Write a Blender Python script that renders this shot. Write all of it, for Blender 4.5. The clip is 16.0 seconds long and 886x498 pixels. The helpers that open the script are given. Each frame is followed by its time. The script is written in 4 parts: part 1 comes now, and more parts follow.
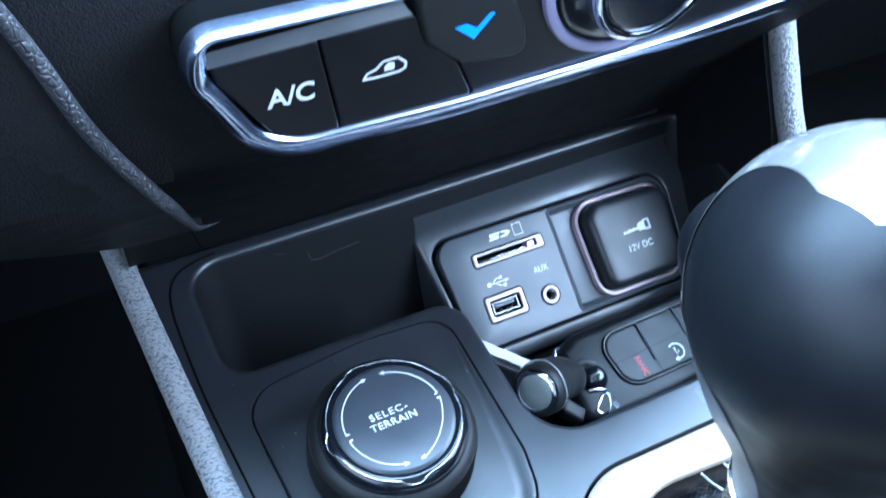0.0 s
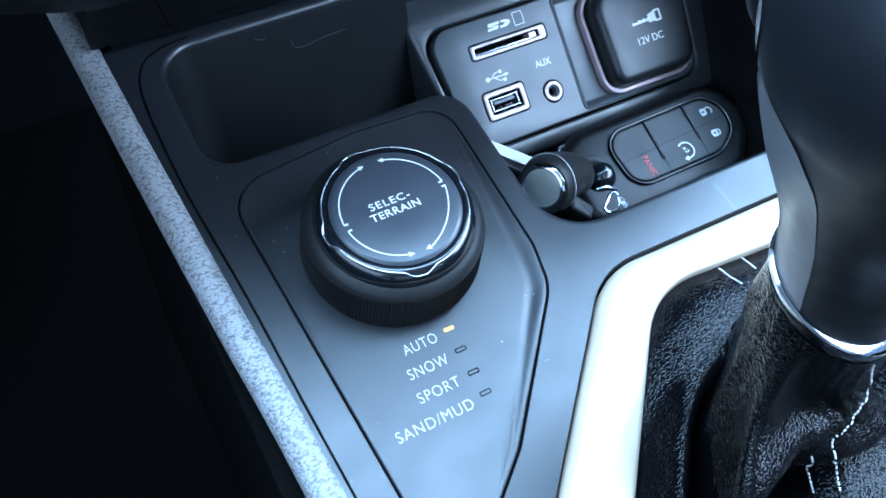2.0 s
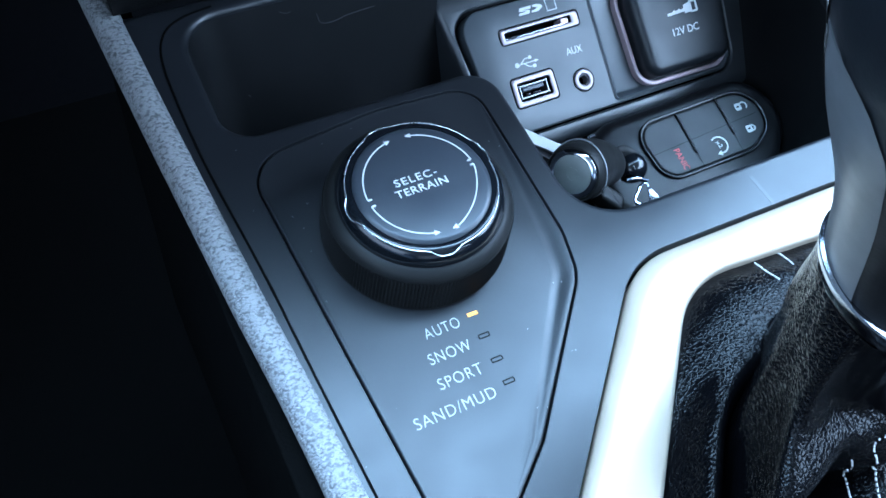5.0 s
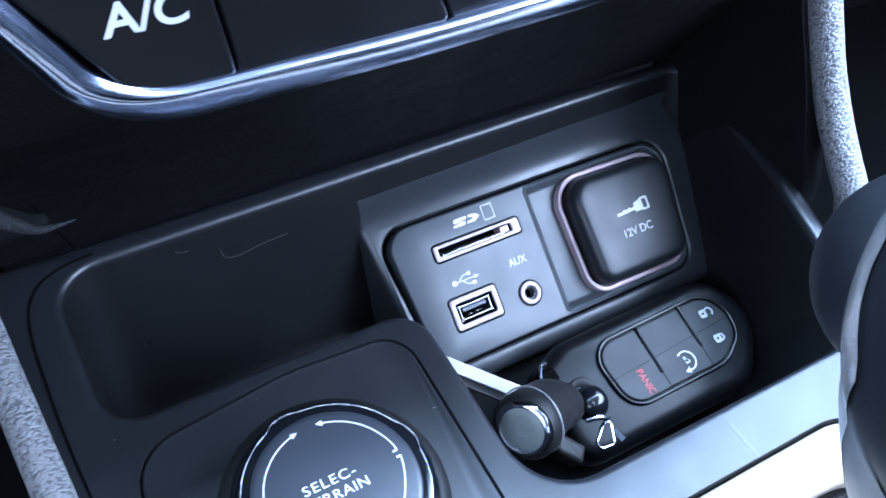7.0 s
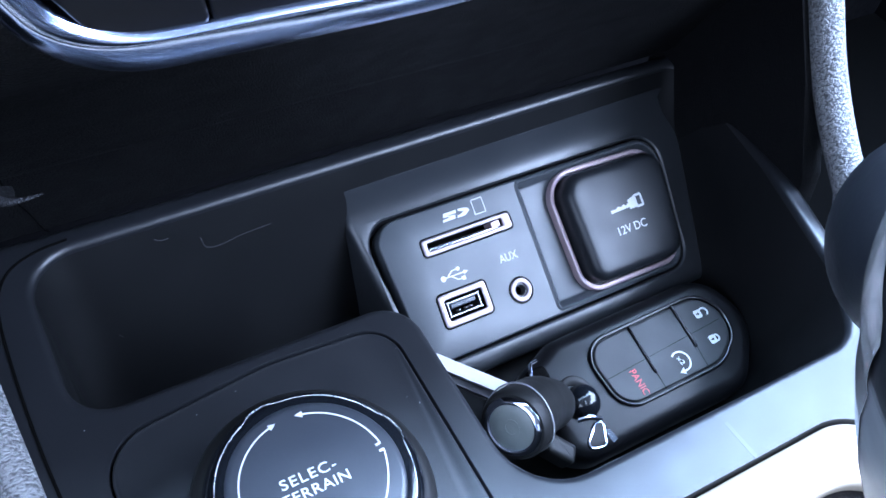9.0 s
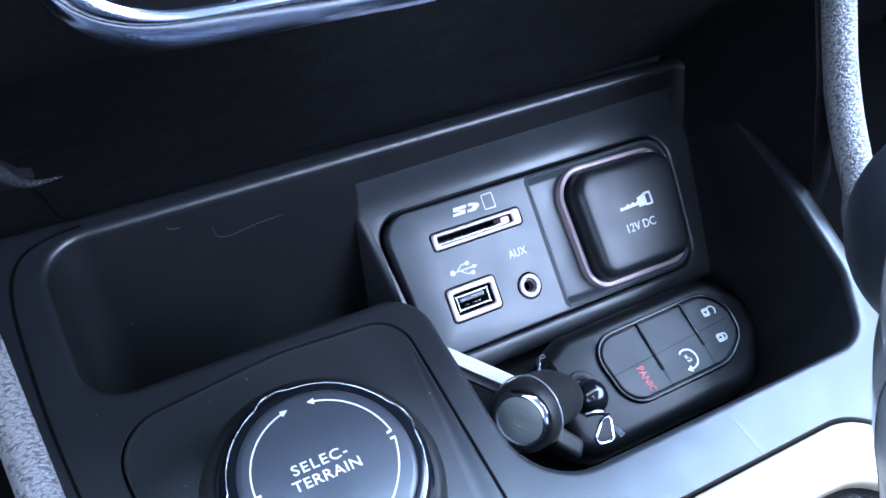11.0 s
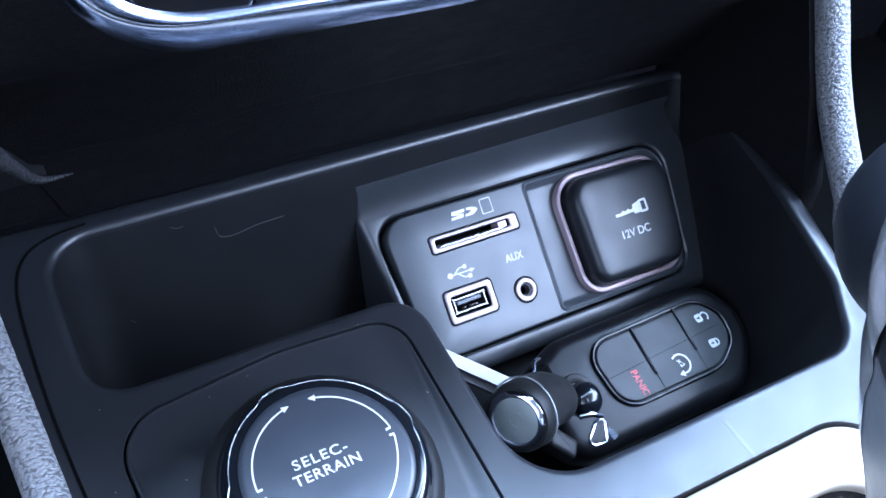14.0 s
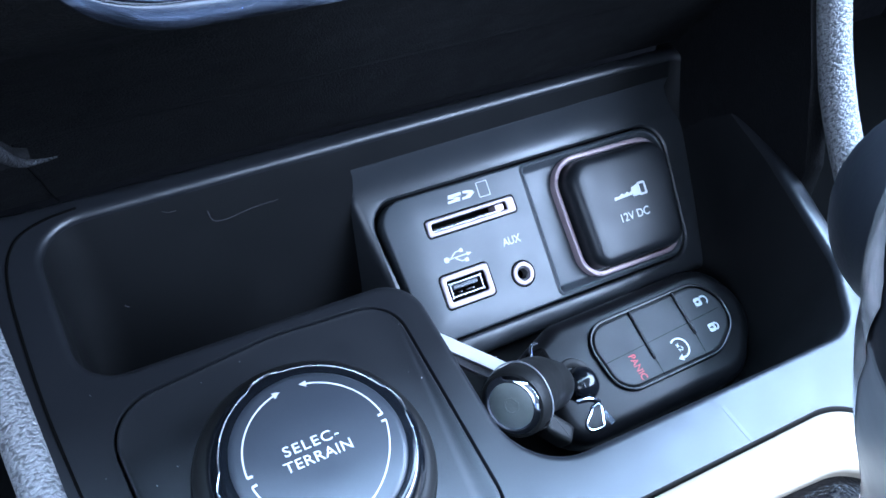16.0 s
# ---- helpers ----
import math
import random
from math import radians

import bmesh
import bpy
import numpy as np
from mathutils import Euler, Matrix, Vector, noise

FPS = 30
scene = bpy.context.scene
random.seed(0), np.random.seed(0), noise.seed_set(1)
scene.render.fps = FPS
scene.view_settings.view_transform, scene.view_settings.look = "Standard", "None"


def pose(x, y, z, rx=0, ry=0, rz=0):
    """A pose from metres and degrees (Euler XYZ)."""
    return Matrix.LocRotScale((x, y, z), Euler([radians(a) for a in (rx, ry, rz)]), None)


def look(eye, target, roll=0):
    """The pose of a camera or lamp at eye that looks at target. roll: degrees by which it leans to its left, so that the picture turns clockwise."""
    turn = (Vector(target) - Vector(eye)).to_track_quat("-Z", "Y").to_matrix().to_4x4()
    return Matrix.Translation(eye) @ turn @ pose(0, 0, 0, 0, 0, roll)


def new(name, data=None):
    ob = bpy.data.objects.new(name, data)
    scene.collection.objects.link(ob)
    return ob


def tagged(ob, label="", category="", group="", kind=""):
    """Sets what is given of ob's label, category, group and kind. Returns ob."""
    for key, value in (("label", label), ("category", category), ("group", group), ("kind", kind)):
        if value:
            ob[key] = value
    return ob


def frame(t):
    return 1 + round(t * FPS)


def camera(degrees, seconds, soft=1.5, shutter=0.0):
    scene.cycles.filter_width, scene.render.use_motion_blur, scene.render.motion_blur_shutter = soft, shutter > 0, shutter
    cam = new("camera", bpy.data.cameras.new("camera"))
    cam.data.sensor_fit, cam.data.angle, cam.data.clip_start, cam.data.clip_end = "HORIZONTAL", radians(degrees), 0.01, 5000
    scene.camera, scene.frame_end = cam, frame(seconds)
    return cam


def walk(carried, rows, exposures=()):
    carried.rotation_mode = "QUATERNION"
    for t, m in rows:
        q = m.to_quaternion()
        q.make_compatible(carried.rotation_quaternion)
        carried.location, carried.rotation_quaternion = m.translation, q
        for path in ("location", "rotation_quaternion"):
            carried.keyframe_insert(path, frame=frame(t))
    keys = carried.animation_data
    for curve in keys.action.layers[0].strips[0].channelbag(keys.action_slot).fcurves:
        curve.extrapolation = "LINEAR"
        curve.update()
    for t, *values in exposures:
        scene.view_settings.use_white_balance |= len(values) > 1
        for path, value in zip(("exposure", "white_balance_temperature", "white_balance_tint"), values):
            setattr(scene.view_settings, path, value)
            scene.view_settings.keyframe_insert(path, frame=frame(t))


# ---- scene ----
from mathutils.bvhtree import BVHTree

cam = camera(52.00, 16.0, soft=1.6, shutter=0.4)
# seconds, place in metres, turn in degrees
ROWS = [
    (0.0, -0.05999, -0.10448, 0.22950, 40.282, -5.061, -27.073),
    (0.5, -0.06382, -0.09698, 0.21704, 37.076, -4.681, -29.874),
    (1.0, -0.06336, -0.09515, 0.20852, 34.261, -6.256, -29.087),
    (1.5, -0.06999, -0.09805, 0.20392, 31.728, -6.805, -28.342),
    (2.0, -0.06537, -0.10057, 0.20189, 30.504, -6.560, -28.386),
    (2.5, -0.06238, -0.10039, 0.19708, 30.442, -6.505, -27.898),
    (3.0, -0.06235, -0.10069, 0.19335, 30.276, -6.565, -27.416),
    (5.5, -0.06853, -0.10013, 0.19018, 31.303, -7.221, -26.283),
    (6.0, -0.06536, -0.09103, 0.19446, 33.743, -7.695, -26.761),
    (6.5, -0.05271, -0.06525, 0.18714, 36.519, -7.426, -28.334),
    (7.0, -0.03654, -0.06075, 0.18120, 38.515, -7.358, -30.130),
    (7.5, -0.03401, -0.06031, 0.17512, 39.030, -7.685, -30.391),
    (8.0, -0.03386, -0.06003, 0.17138, 39.040, -8.129, -30.233),
    (8.5, -0.03444, -0.06068, 0.17202, 39.207, -8.281, -30.124),
    (9.0, -0.03488, -0.06119, 0.17197, 39.356, -8.298, -29.938),
    (11.5, -0.03807, -0.06243, 0.16986, 39.452, -8.918, -29.161),
    (12.0, -0.03746, -0.06232, 0.16779, 39.575, -9.398, -29.408),
    (12.5, -0.04027, -0.06361, 0.17095, 39.758, -9.635, -29.389),
    (13.0, -0.03976, -0.06262, 0.17211, 39.863, -9.757, -29.301),
    (13.5, -0.04140, -0.06411, 0.17323, 39.832, -9.681, -28.971),
    (14.0, -0.04086, -0.06432, 0.17276, 39.803, -9.579, -28.834),
    (14.5, -0.04008, -0.06494, 0.17132, 39.493, -9.445, -28.833),
    (15.0, -0.03810, -0.06435, 0.16836, 38.899, -9.466, -28.823),
    (15.5, -0.03823, -0.06436, 0.16934, 38.832, -9.419, -28.871),
    (16.0, -0.03787, -0.06406, 0.17126, 38.748, -9.306, -28.759),
]
walk(cam, [(t, pose(x, y, z, rx, ry, rz)) for t, x, y, z, rx, ry, rz in ROWS], exposures=[(0.0, 1.53, 5520, 13), (0.6, 1.51, 5480, 13), (1.5, 1.31, 5380, 12), (2.5, 1.11, 5340, 10), (3.2, 0.94, 5340, 10), (5.3, 0.97, 5350, 10), (6.3, 1.46, 5420, 12), (7.3, 1.49, 5720, 24), (14.6, 1.49, 5700, 24), (15.2, 1.49, 5600, 19), (16.0, 1.49, 5600, 19)])

# ---- light: daylight through the windscreen and the side windows ----
world = bpy.data.worlds.new("sky")
scene.world = world
world.use_nodes = True
wn = world.node_tree
sky = wn.nodes.new("ShaderNodeTexSky")
sky.sky_type, sky.sun_disc, sky.sun_elevation, sky.sun_rotation = "NISHITA", False, radians(48), radians(30)
wn.nodes["Background"].inputs["Strength"].default_value = 0.10
wn.links.new(sky.outputs["Color"], wn.nodes["Background"].inputs["Color"])


def window_light(name, eye, target, wide, high, watts, colour):
    lamp = bpy.data.lights.new(name, "AREA")
    lamp.shape, lamp.size, lamp.size_y, lamp.energy, lamp.color = "RECTANGLE", wide, high, watts, colour
    ob = new(name, lamp)
    ob.matrix_world = look(eye, target)
    return ob


window_light("windscreen_daylight", (0.1, 0.425, 0.552), (0.1, 0.425 - 0.43, 0.552 - 0.90), 1.4, 0.94, 45.0, (0.52, 0.78, 1.0))
window_light("rear_window_daylight", (0.06, -1.22, 0.56), (0.06, 0.0, 0.05), 1.2, 0.45, 1.2, (0.7, 0.86, 1.0))
window_light("driver_window_daylight", (-0.68, -0.25, 0.58), (0.1, 0.0, 0.0), 0.9, 0.42, 2.7, (0.7, 0.86, 1.0))
window_light("passenger_window_daylight", (0.72, -0.32, 0.60), (0.1, 0.0, 0.0), 1.0, 0.45, 14.0, (0.64, 0.82, 1.0))

# ---- materials ----


def material(name, colour, rough=0.5, metal=0.0, spec=0.5, grain=None, vary=0.12, pits=None, coat=0.0, emit=None):
    """grain: (cells per metre, bump, kind); pits: smudges in the gloss."""
    m = bpy.data.materials.new(name)
    m.use_nodes = True
    nt = m.node_tree
    b = nt.nodes["Principled BSDF"]
    b.inputs["Metallic"].default_value = metal
    b.inputs["Specular IOR Level"].default_value = spec
    b.inputs["Coat Weight"].default_value = coat
    b.inputs["Coat Roughness"].default_value = 0.08
    co = nt.nodes.new("ShaderNodeTexCoord")
    if emit:
        b.inputs["Emission Color"].default_value = (*emit[:3], 1)
        b.inputs["Emission Strength"].default_value = emit[3]
    big = nt.nodes.new("ShaderNodeTexNoise")
    big.inputs["Scale"].default_value, big.inputs["Detail"].default_value = 45.0, 5.0
    nt.links.new(co.outputs["Object"], big.inputs["Vector"])
    ramp = nt.nodes.new("ShaderNodeMix")
    ramp.data_type = "RGBA"
    ramp.inputs["A"].default_value = (*[c * (1 - vary) for c in colour], 1)
    ramp.inputs["B"].default_value = (*[min(1, c * (1 + vary)) for c in colour], 1)
    nt.links.new(big.outputs["Fac"], ramp.inputs["Factor"])
    nt.links.new(ramp.outputs["Result"], b.inputs["Base Color"])
    rr = nt.nodes.new("ShaderNodeMapRange")
    spread = pits if pits is not None else 0.06
    rr.inputs["From Min"].default_value, rr.inputs["From Max"].default_value = 0.3, 0.7
    rr.inputs["To Min"].default_value, rr.inputs["To Max"].default_value = max(0.02, rough - spread), min(1, rough + spread)
    smear = nt.nodes.new("ShaderNodeTexNoise")
    smear.inputs["Scale"].default_value, smear.inputs["Detail"].default_value = 140.0, 6.0
    nt.links.new(co.outputs["Object"], smear.inputs["Vector"])
    nt.links.new(smear.outputs["Fac"], rr.inputs["Value"])
    nt.links.new(rr.outputs["Result"], b.inputs["Roughness"])
    if grain:
        scale, strength, kind = grain
        bump = nt.nodes.new("ShaderNodeBump")
        bump.inputs["Strength"].default_value, bump.inputs["Distance"].default_value = strength, 0.0006
        if kind == "leather":
            warp = nt.nodes.new("ShaderNodeTexNoise")
            warp.inputs["Scale"].default_value = scale * 0.7
            nt.links.new(co.outputs["Object"], warp.inputs["Vector"])
            add = nt.nodes.new("ShaderNodeMix")
            add.data_type = "VECTOR"
            add.inputs["Factor"].default_value = 0.0012
            nt.links.new(co.outputs["Object"], add.inputs["A"])
            nt.links.new(warp.outputs["Color"], add.inputs["B"])
            cells = nt.nodes.new("ShaderNodeTexVoronoi")
            cells.feature = "DISTANCE_TO_EDGE"
            cells.inputs["Scale"].default_value = scale
            nt.links.new(add.outputs["Result"], cells.inputs["Vector"])
            lim = nt.nodes.new("ShaderNodeMapRange")
            lim.inputs["From Max"].default_value = 0.22
            nt.links.new(cells.outputs["Distance"], lim.inputs["Value"])
            nt.links.new(lim.outputs["Result"], bump.inputs["Height"])
        elif kind == "pebble":
            warp = nt.nodes.new("ShaderNodeTexNoise")
            warp.inputs["Scale"].default_value, warp.inputs["Detail"].default_value = scale * 0.6, 2.0
            nt.links.new(co.outputs["Object"], warp.inputs["Vector"])
            add = nt.nodes.new("ShaderNodeMix")
            add.data_type = "VECTOR"
            add.inputs["Factor"].default_value = 0.0016
            nt.links.new(co.outputs["Object"], add.inputs["A"])
            nt.links.new(warp.outputs["Color"], add.inputs["B"])
            cells = nt.nodes.new("ShaderNodeTexVoronoi")
            cells.feature = "SMOOTH_F1"
            cells.inputs["Scale"].default_value, cells.inputs["Smoothness"].default_value = scale, 0.25
            across = nt.nodes.new("ShaderNodeMapping")
            across.inputs["Scale"].default_value = (0.6, 1.35, 1.0)
            nt.links.new(add.outputs["Result"], across.inputs["Vector"])
            nt.links.new(across.outputs["Vector"], cells.inputs["Vector"])
            lim = nt.nodes.new("ShaderNodeMapRange")
            lim.inputs["From Min"].default_value, lim.inputs["From Max"].default_value = 0.15, 0.75
            lim.inputs["To Min"].default_value, lim.inputs["To Max"].default_value = 1.0, 0.0
            nt.links.new(cells.outputs["Distance"], lim.inputs["Value"])
            nt.links.new(lim.outputs["Result"], bump.inputs["Height"])
            bump.inputs["Distance"].default_value = 0.0011
            # shade in the creases is put into the base colour
            crease_shade = nt.nodes.new("ShaderNodeMapRange")
            crease_shade.inputs["From Max"].default_value = 0.45
            crease_shade.inputs["To Min"].default_value = 0.4
            nt.links.new(lim.outputs["Result"], crease_shade.inputs["Value"])
            tint = nt.nodes.new("ShaderNodeMix")
            tint.data_type, tint.blend_type = "RGBA", "MULTIPLY"
            tint.inputs["Factor"].default_value = 1.0
            nt.links.new(ramp.outputs["Result"], tint.inputs["A"])
            nt.links.new(crease_shade.outputs["Result"], tint.inputs["B"])
            nt.links.new(tint.outputs["Result"], b.inputs["Base Color"])
        else:
            fine = nt.nodes.new("ShaderNodeTexNoise")
            fine.inputs["Scale"].default_value, fine.inputs["Detail"].default_value = scale, 3.0
            nt.links.new(co.outputs["Object"], fine.inputs["Vector"])
            nt.links.new(fine.outputs["Fac"], bump.inputs["Height"])
        nt.links.new(bump.outputs["Normal"], b.inputs["Normal"])
    return m


CONSOLE = material("satin_charcoal_plastic", (0.0118, 0.0128, 0.0153), 0.37, spec=0.55, grain=(2600, 0.05, "noise"), pits=0.04)
# tray and surround are one plastic: shade darkens the tray's colour here
TRAY_SHADED = material("tray_plastic_shaded", (0.0075, 0.0078, 0.0084), 0.42, spec=0.22, grain=(3000, 0.08, "noise"))
PANEL = material("charcoal_panel_plastic", (0.05, 0.057, 0.064), 0.4, grain=(2600, 0.06, "noise"))
# the same plastic, its colour lightened for the light on the surround
SURROUND_LIT = material("tray_plastic_lit", (0.025, 0.028, 0.032), 0.36, spec=0.7, grain=(2600, 0.06, "noise"))
DASH = material("grained_black_dash", (0.0066, 0.0066, 0.007), 0.54, spec=0.12, grain=(1200, 0.3, "leather"))
PAD = material("grained_grey_trim", (0.3, 0.302, 0.307), 0.38, spec=0.5, grain=(1250, 0.5, "pebble"), vary=0.15)
# lighter than the bolster: the highlight along its edge is in the colour
ROLL_LIT = material("grained_edge_with_highlight", (0.04, 0.04, 0.044), 0.4, spec=0.4, grain=(700, 0.6, "leather"))
KNEE = material("grained_dark_bolster", (0.012, 0.012, 0.013), 0.5, spec=0.2, grain=(1100, 0.3, "leather"))
BLACK = material("black_plastic", (0.005, 0.005, 0.006), 0.5, spec=0.25)
VOID = material("dark_gap", (0.002, 0.002, 0.002), 0.9, spec=0.05)
GLOSS = material("gloss_black", (0.005, 0.006, 0.008), 0.14, pits=0.04)
RUBBER = material("black_rubber", (0.010, 0.010, 0.010), 0.48, spec=0.22)
FACE = material("dial_face_plastic", (0.03, 0.034, 0.042), 0.34, grain=(3000, 0.04, "noise"))
SILVER = material("satin_silver_paint", (0.54, 0.44, 0.335), 0.36, metal=0.3, grain=(5000, 0.04, "noise"))
INLAY = material("bright_inlay", (0.8, 0.81, 0.83), 0.25, metal=0.8)
LEDGE = material("grey_button_ledge", (0.03, 0.033, 0.036), 0.35)
CHROME = material("chrome", (0.66, 0.7, 0.8), 0.1, metal=1.0, pits=0.04)
PURPLE = material("lilac_grey_plastic", (0.2, 0.18, 0.26), 0.35)
PINKISH = material("rose_bright_trim", (0.46, 0.35, 0.37), 0.42, metal=0.3)
NICKEL = material("bright_port_frame", (0.33, 0.28, 0.305), 0.4, metal=0.5)
WHITE = material("white_print", (0.6, 0.6, 0.6), 0.6, vary=0.05)
PRINT = material("silver_print", (0.42, 0.42, 0.42), 0.6, vary=0.1)
RED = material("red_print", (0.55, 0.05, 0.06), 0.6, vary=0.05)
BLUE = material("blue_backlit_mark", (0.02, 0.15, 0.6), 0.5, emit=(0.01, 0.13, 1.0, 0.8))
AMBER = material("lit_amber_lamp", (0.8, 0.4, 0.05), 0.4, emit=(1.0, 0.42, 0.06, 0.9))
LEATHER = material("black_leather", (0.0018, 0.0018, 0.0023), 0.15, spec=0.14, grain=(950, 0.23, "leather"), pits=0.05)
THREAD = material("white_thread", (0.6, 0.6, 0.6), 0.8)
FOBSHELL = material("fob_black_plastic", (0.004, 0.004, 0.0048), 0.36, spec=0.26, grain=(2500, 0.06, "noise"))
FOBRIM = material("fob_rim_gloss", (0.004, 0.004, 0.005), 0.2, spec=0.28)
FOBKEY = material("fob_rubber_button", (0.0068, 0.0074, 0.0088), 0.5, spec=0.4, grain=(2500, 0.06, "noise"))
CARPET = material("black_carpet", (0.003, 0.003, 0.003), 0.95, spec=0.02, grain=(900, 0.6, "noise"))
ROOF = material("grey_headliner", (0.5, 0.5, 0.49), 0.9, grain=(1200, 0.3, "noise"))
KNOBSKIN = material("smooth_dark_leather", (0.006, 0.0065, 0.008), 0.42, spec=0.26, grain=(1500, 0.05, "noise"))
CAPWHITE = material("pale_silver_cap", (0.74, 0.7, 0.67), 0.17, metal=0.85)
GREYPLASTIC = material("grey_lever_plastic", (0.07, 0.07, 0.073), 0.4)
# plain chrome; the blue it reflects is put into its colour
REFLECTCHROME = material("chrome_with_blue_reflection", (0.5, 0.57, 0.76), 0.19, metal=1.0, pits=0.03)
BADGE = material("worn_metal_badge", (0.24, 0.255, 0.245), 0.45, metal=0.4, vary=0.6, grain=(350, 0.4, "noise"), pits=0.2)
BUTTON = material("satin_black_button", (0.005, 0.005, 0.006), 0.38, spec=0.2)

# ---- mesh helpers; all sizes in centimetres ----
CM = 0.01


def part(name, bm, mat, parent=None, label="", sharp=38):
    bmesh.ops.remove_doubles(bm, verts=bm.verts, dist=1e-5)
    bmesh.ops.recalc_face_normals(bm, faces=bm.faces)
    bmesh.ops.scale(bm, vec=(CM, CM, CM), verts=bm.verts)
    for f in bm.faces:
        f.smooth = True
    for e in bm.edges:
        if len(e.link_faces) == 2 and e.calc_face_angle(0) > radians(sharp):
            e.smooth = False
    me = bpy.data.meshes.new(name)
    bm.to_mesh(me)
    bm.free()
    me.materials.append(mat)
    ob = new(name, me)
    if parent:
        ob.parent = parent
    if label:
        ob["label"] = label
    return ob


def thing(name, label, category, m=None, group="", kind=""):
    ob = new(name)
    ob.empty_display_size = 0.01
    if m is not None:
        ob.matrix_world = m
    return tagged(ob, label, category, group, kind)


def rpoly(corners, n=7):
    """A closed outline, counter-clockwise, from corners (x, y, radius)."""
    out, k = [], len(corners)
    for i in range(k):
        a, b, c = (Vector(corners[j % k][:2]) for j in (i - 1, i, i + 1))
        r = corners[i][2]
        u, v = (a - b).normalized(), (c - b).normalized()
        half = u.angle(v) / 2
        if r <= 0 or half > radians(89.5):
            out.append(tuple(b))
            continue
        cut = min(r / math.tan(half), 0.49 * (a - b).length, 0.49 * (c - b).length)
        rr = cut * math.tan(half)
        mid = b + (u + v).normalized() * (rr / math.sin(half))
        p, q = b + u * cut - mid, b + v * cut - mid
        turn = math.atan2(p.x * q.y - p.y * q.x, p.dot(q))
        for s in range(n + 1):
            w = turn * s / n
            out.append((mid.x + p.x * math.cos(w) - p.y * math.sin(w), mid.y + p.x * math.sin(w) + p.y * math.cos(w)))
    return out


def box_loop(x0, y0, x1, y1, r, n=6):
    return rpoly([(x0, y0, r), (x1, y0, r), (x1, y1, r), (x0, y1, r)], n)


def circle(x, y, r, n=48):
    return [(x + r * math.cos(2 * math.pi * i / n), y + r * math.sin(2 * math.pi * i / n)) for i in range(n)]


def grow(loop, d):
    """The outline moved outwards by d."""
    k, out = len(loop), []
    for i in range(k):
        a, b, c = Vector(loop[i - 1]), Vector(loop[i]), Vector(loop[(i + 1) % k])
        e, f = (b - a), (c - b)
        e, f = (e.normalized() if e.length > 1e-7 else f.normalized()), (f.normalized() if f.length > 1e-7 else e.normalized())
        n1, n2 = Vector((e.y, -e.x)), Vector((f.y, -f.x))
        m = n1 + n2
        m = m / max(0.5, m.dot(n1)) if m.length > 1e-6 else n1
        out.append((b.x + m.x * d, b.y + m.y * d))
    return out


def ring(bm, loop, z):
    return [bm.verts.new((x, y, z)) for x, y in loop]


def bridge(bm, a, b):
    k = len(a)
    for i in range(k):
        j = (i + 1) % k
        bm.faces.new((a[i], a[j], b[j], b[i]))


def stack(bm, layers, bottom=False, top=True):
    """layers: (outline, z), all outlines with the same number of points."""
    rings = [ring(bm, loop, z) for loop, z in layers]
    for a, b in zip(rings, rings[1:]):
        bridge(bm, a, b)
    if bottom:
        bm.faces.new(rings[0][::-1])
    if top:
        bm.faces.new(rings[-1])
    return rings


def slab(loop, z0, z1, bevel=0.06, steps=3, bm=None):
    """A plate of that outline with a rounded upper edge."""
    bm = bm or bmesh.new()
    layers = [(loop, z0)]
    for s in range(steps + 1):
        a = math.pi / 2 * s / steps
        layers.append((grow(loop, -bevel * (1 - math.cos(a))), z1 - bevel * (1 - math.sin(a))))
    layers.append((grow(loop, -bevel - 0.015), z1))
    stack(bm, layers, bottom=True)
    return bm


def sheet(bm, outer, holes, z):
    """A flat face with holes."""
    edges = []
    for loop in (outer, *holes):
        vs = ring(bm, loop, z)
        edges += [bm.edges.new((vs[i], vs[(i + 1) % len(vs)])) for i in range(len(vs))]
    bmesh.ops.triangle_fill(bm, edges=edges, use_beauty=True, use_dissolve=False)
    return bm


def frame_ring(outer, inner, z0, z1, bevel=0.03, bm=None):
    """A flat ring with rounded edges; outer and inner have equally many points."""
    bm = bm or bmesh.new()
    layers = [(outer, z0), (outer, z1 - bevel), (grow(outer, -0.3 * bevel), z1 - 0.3 * bevel), (grow(outer, -bevel), z1),
              (grow(inner, bevel), z1), (grow(inner, 0.3 * bevel), z1 - 0.3 * bevel), (inner, z1 - bevel), (inner, z0)]
    stack(bm, layers, top=False)
    return bm


def lathe(profile, n=96, cx=0.0, cy=0.0):
    """profile: (radius, z) from below to the top."""
    bm = bmesh.new()
    rings = [ring(bm, circle(cx, cy, max(r, 1e-4), n), z) for r, z in profile]
    for a, b in zip(rings, rings[1:]):
        bridge(bm, a, b)
    bm.faces.new(rings[0][::-1]), bm.faces.new(rings[-1])
    return bm


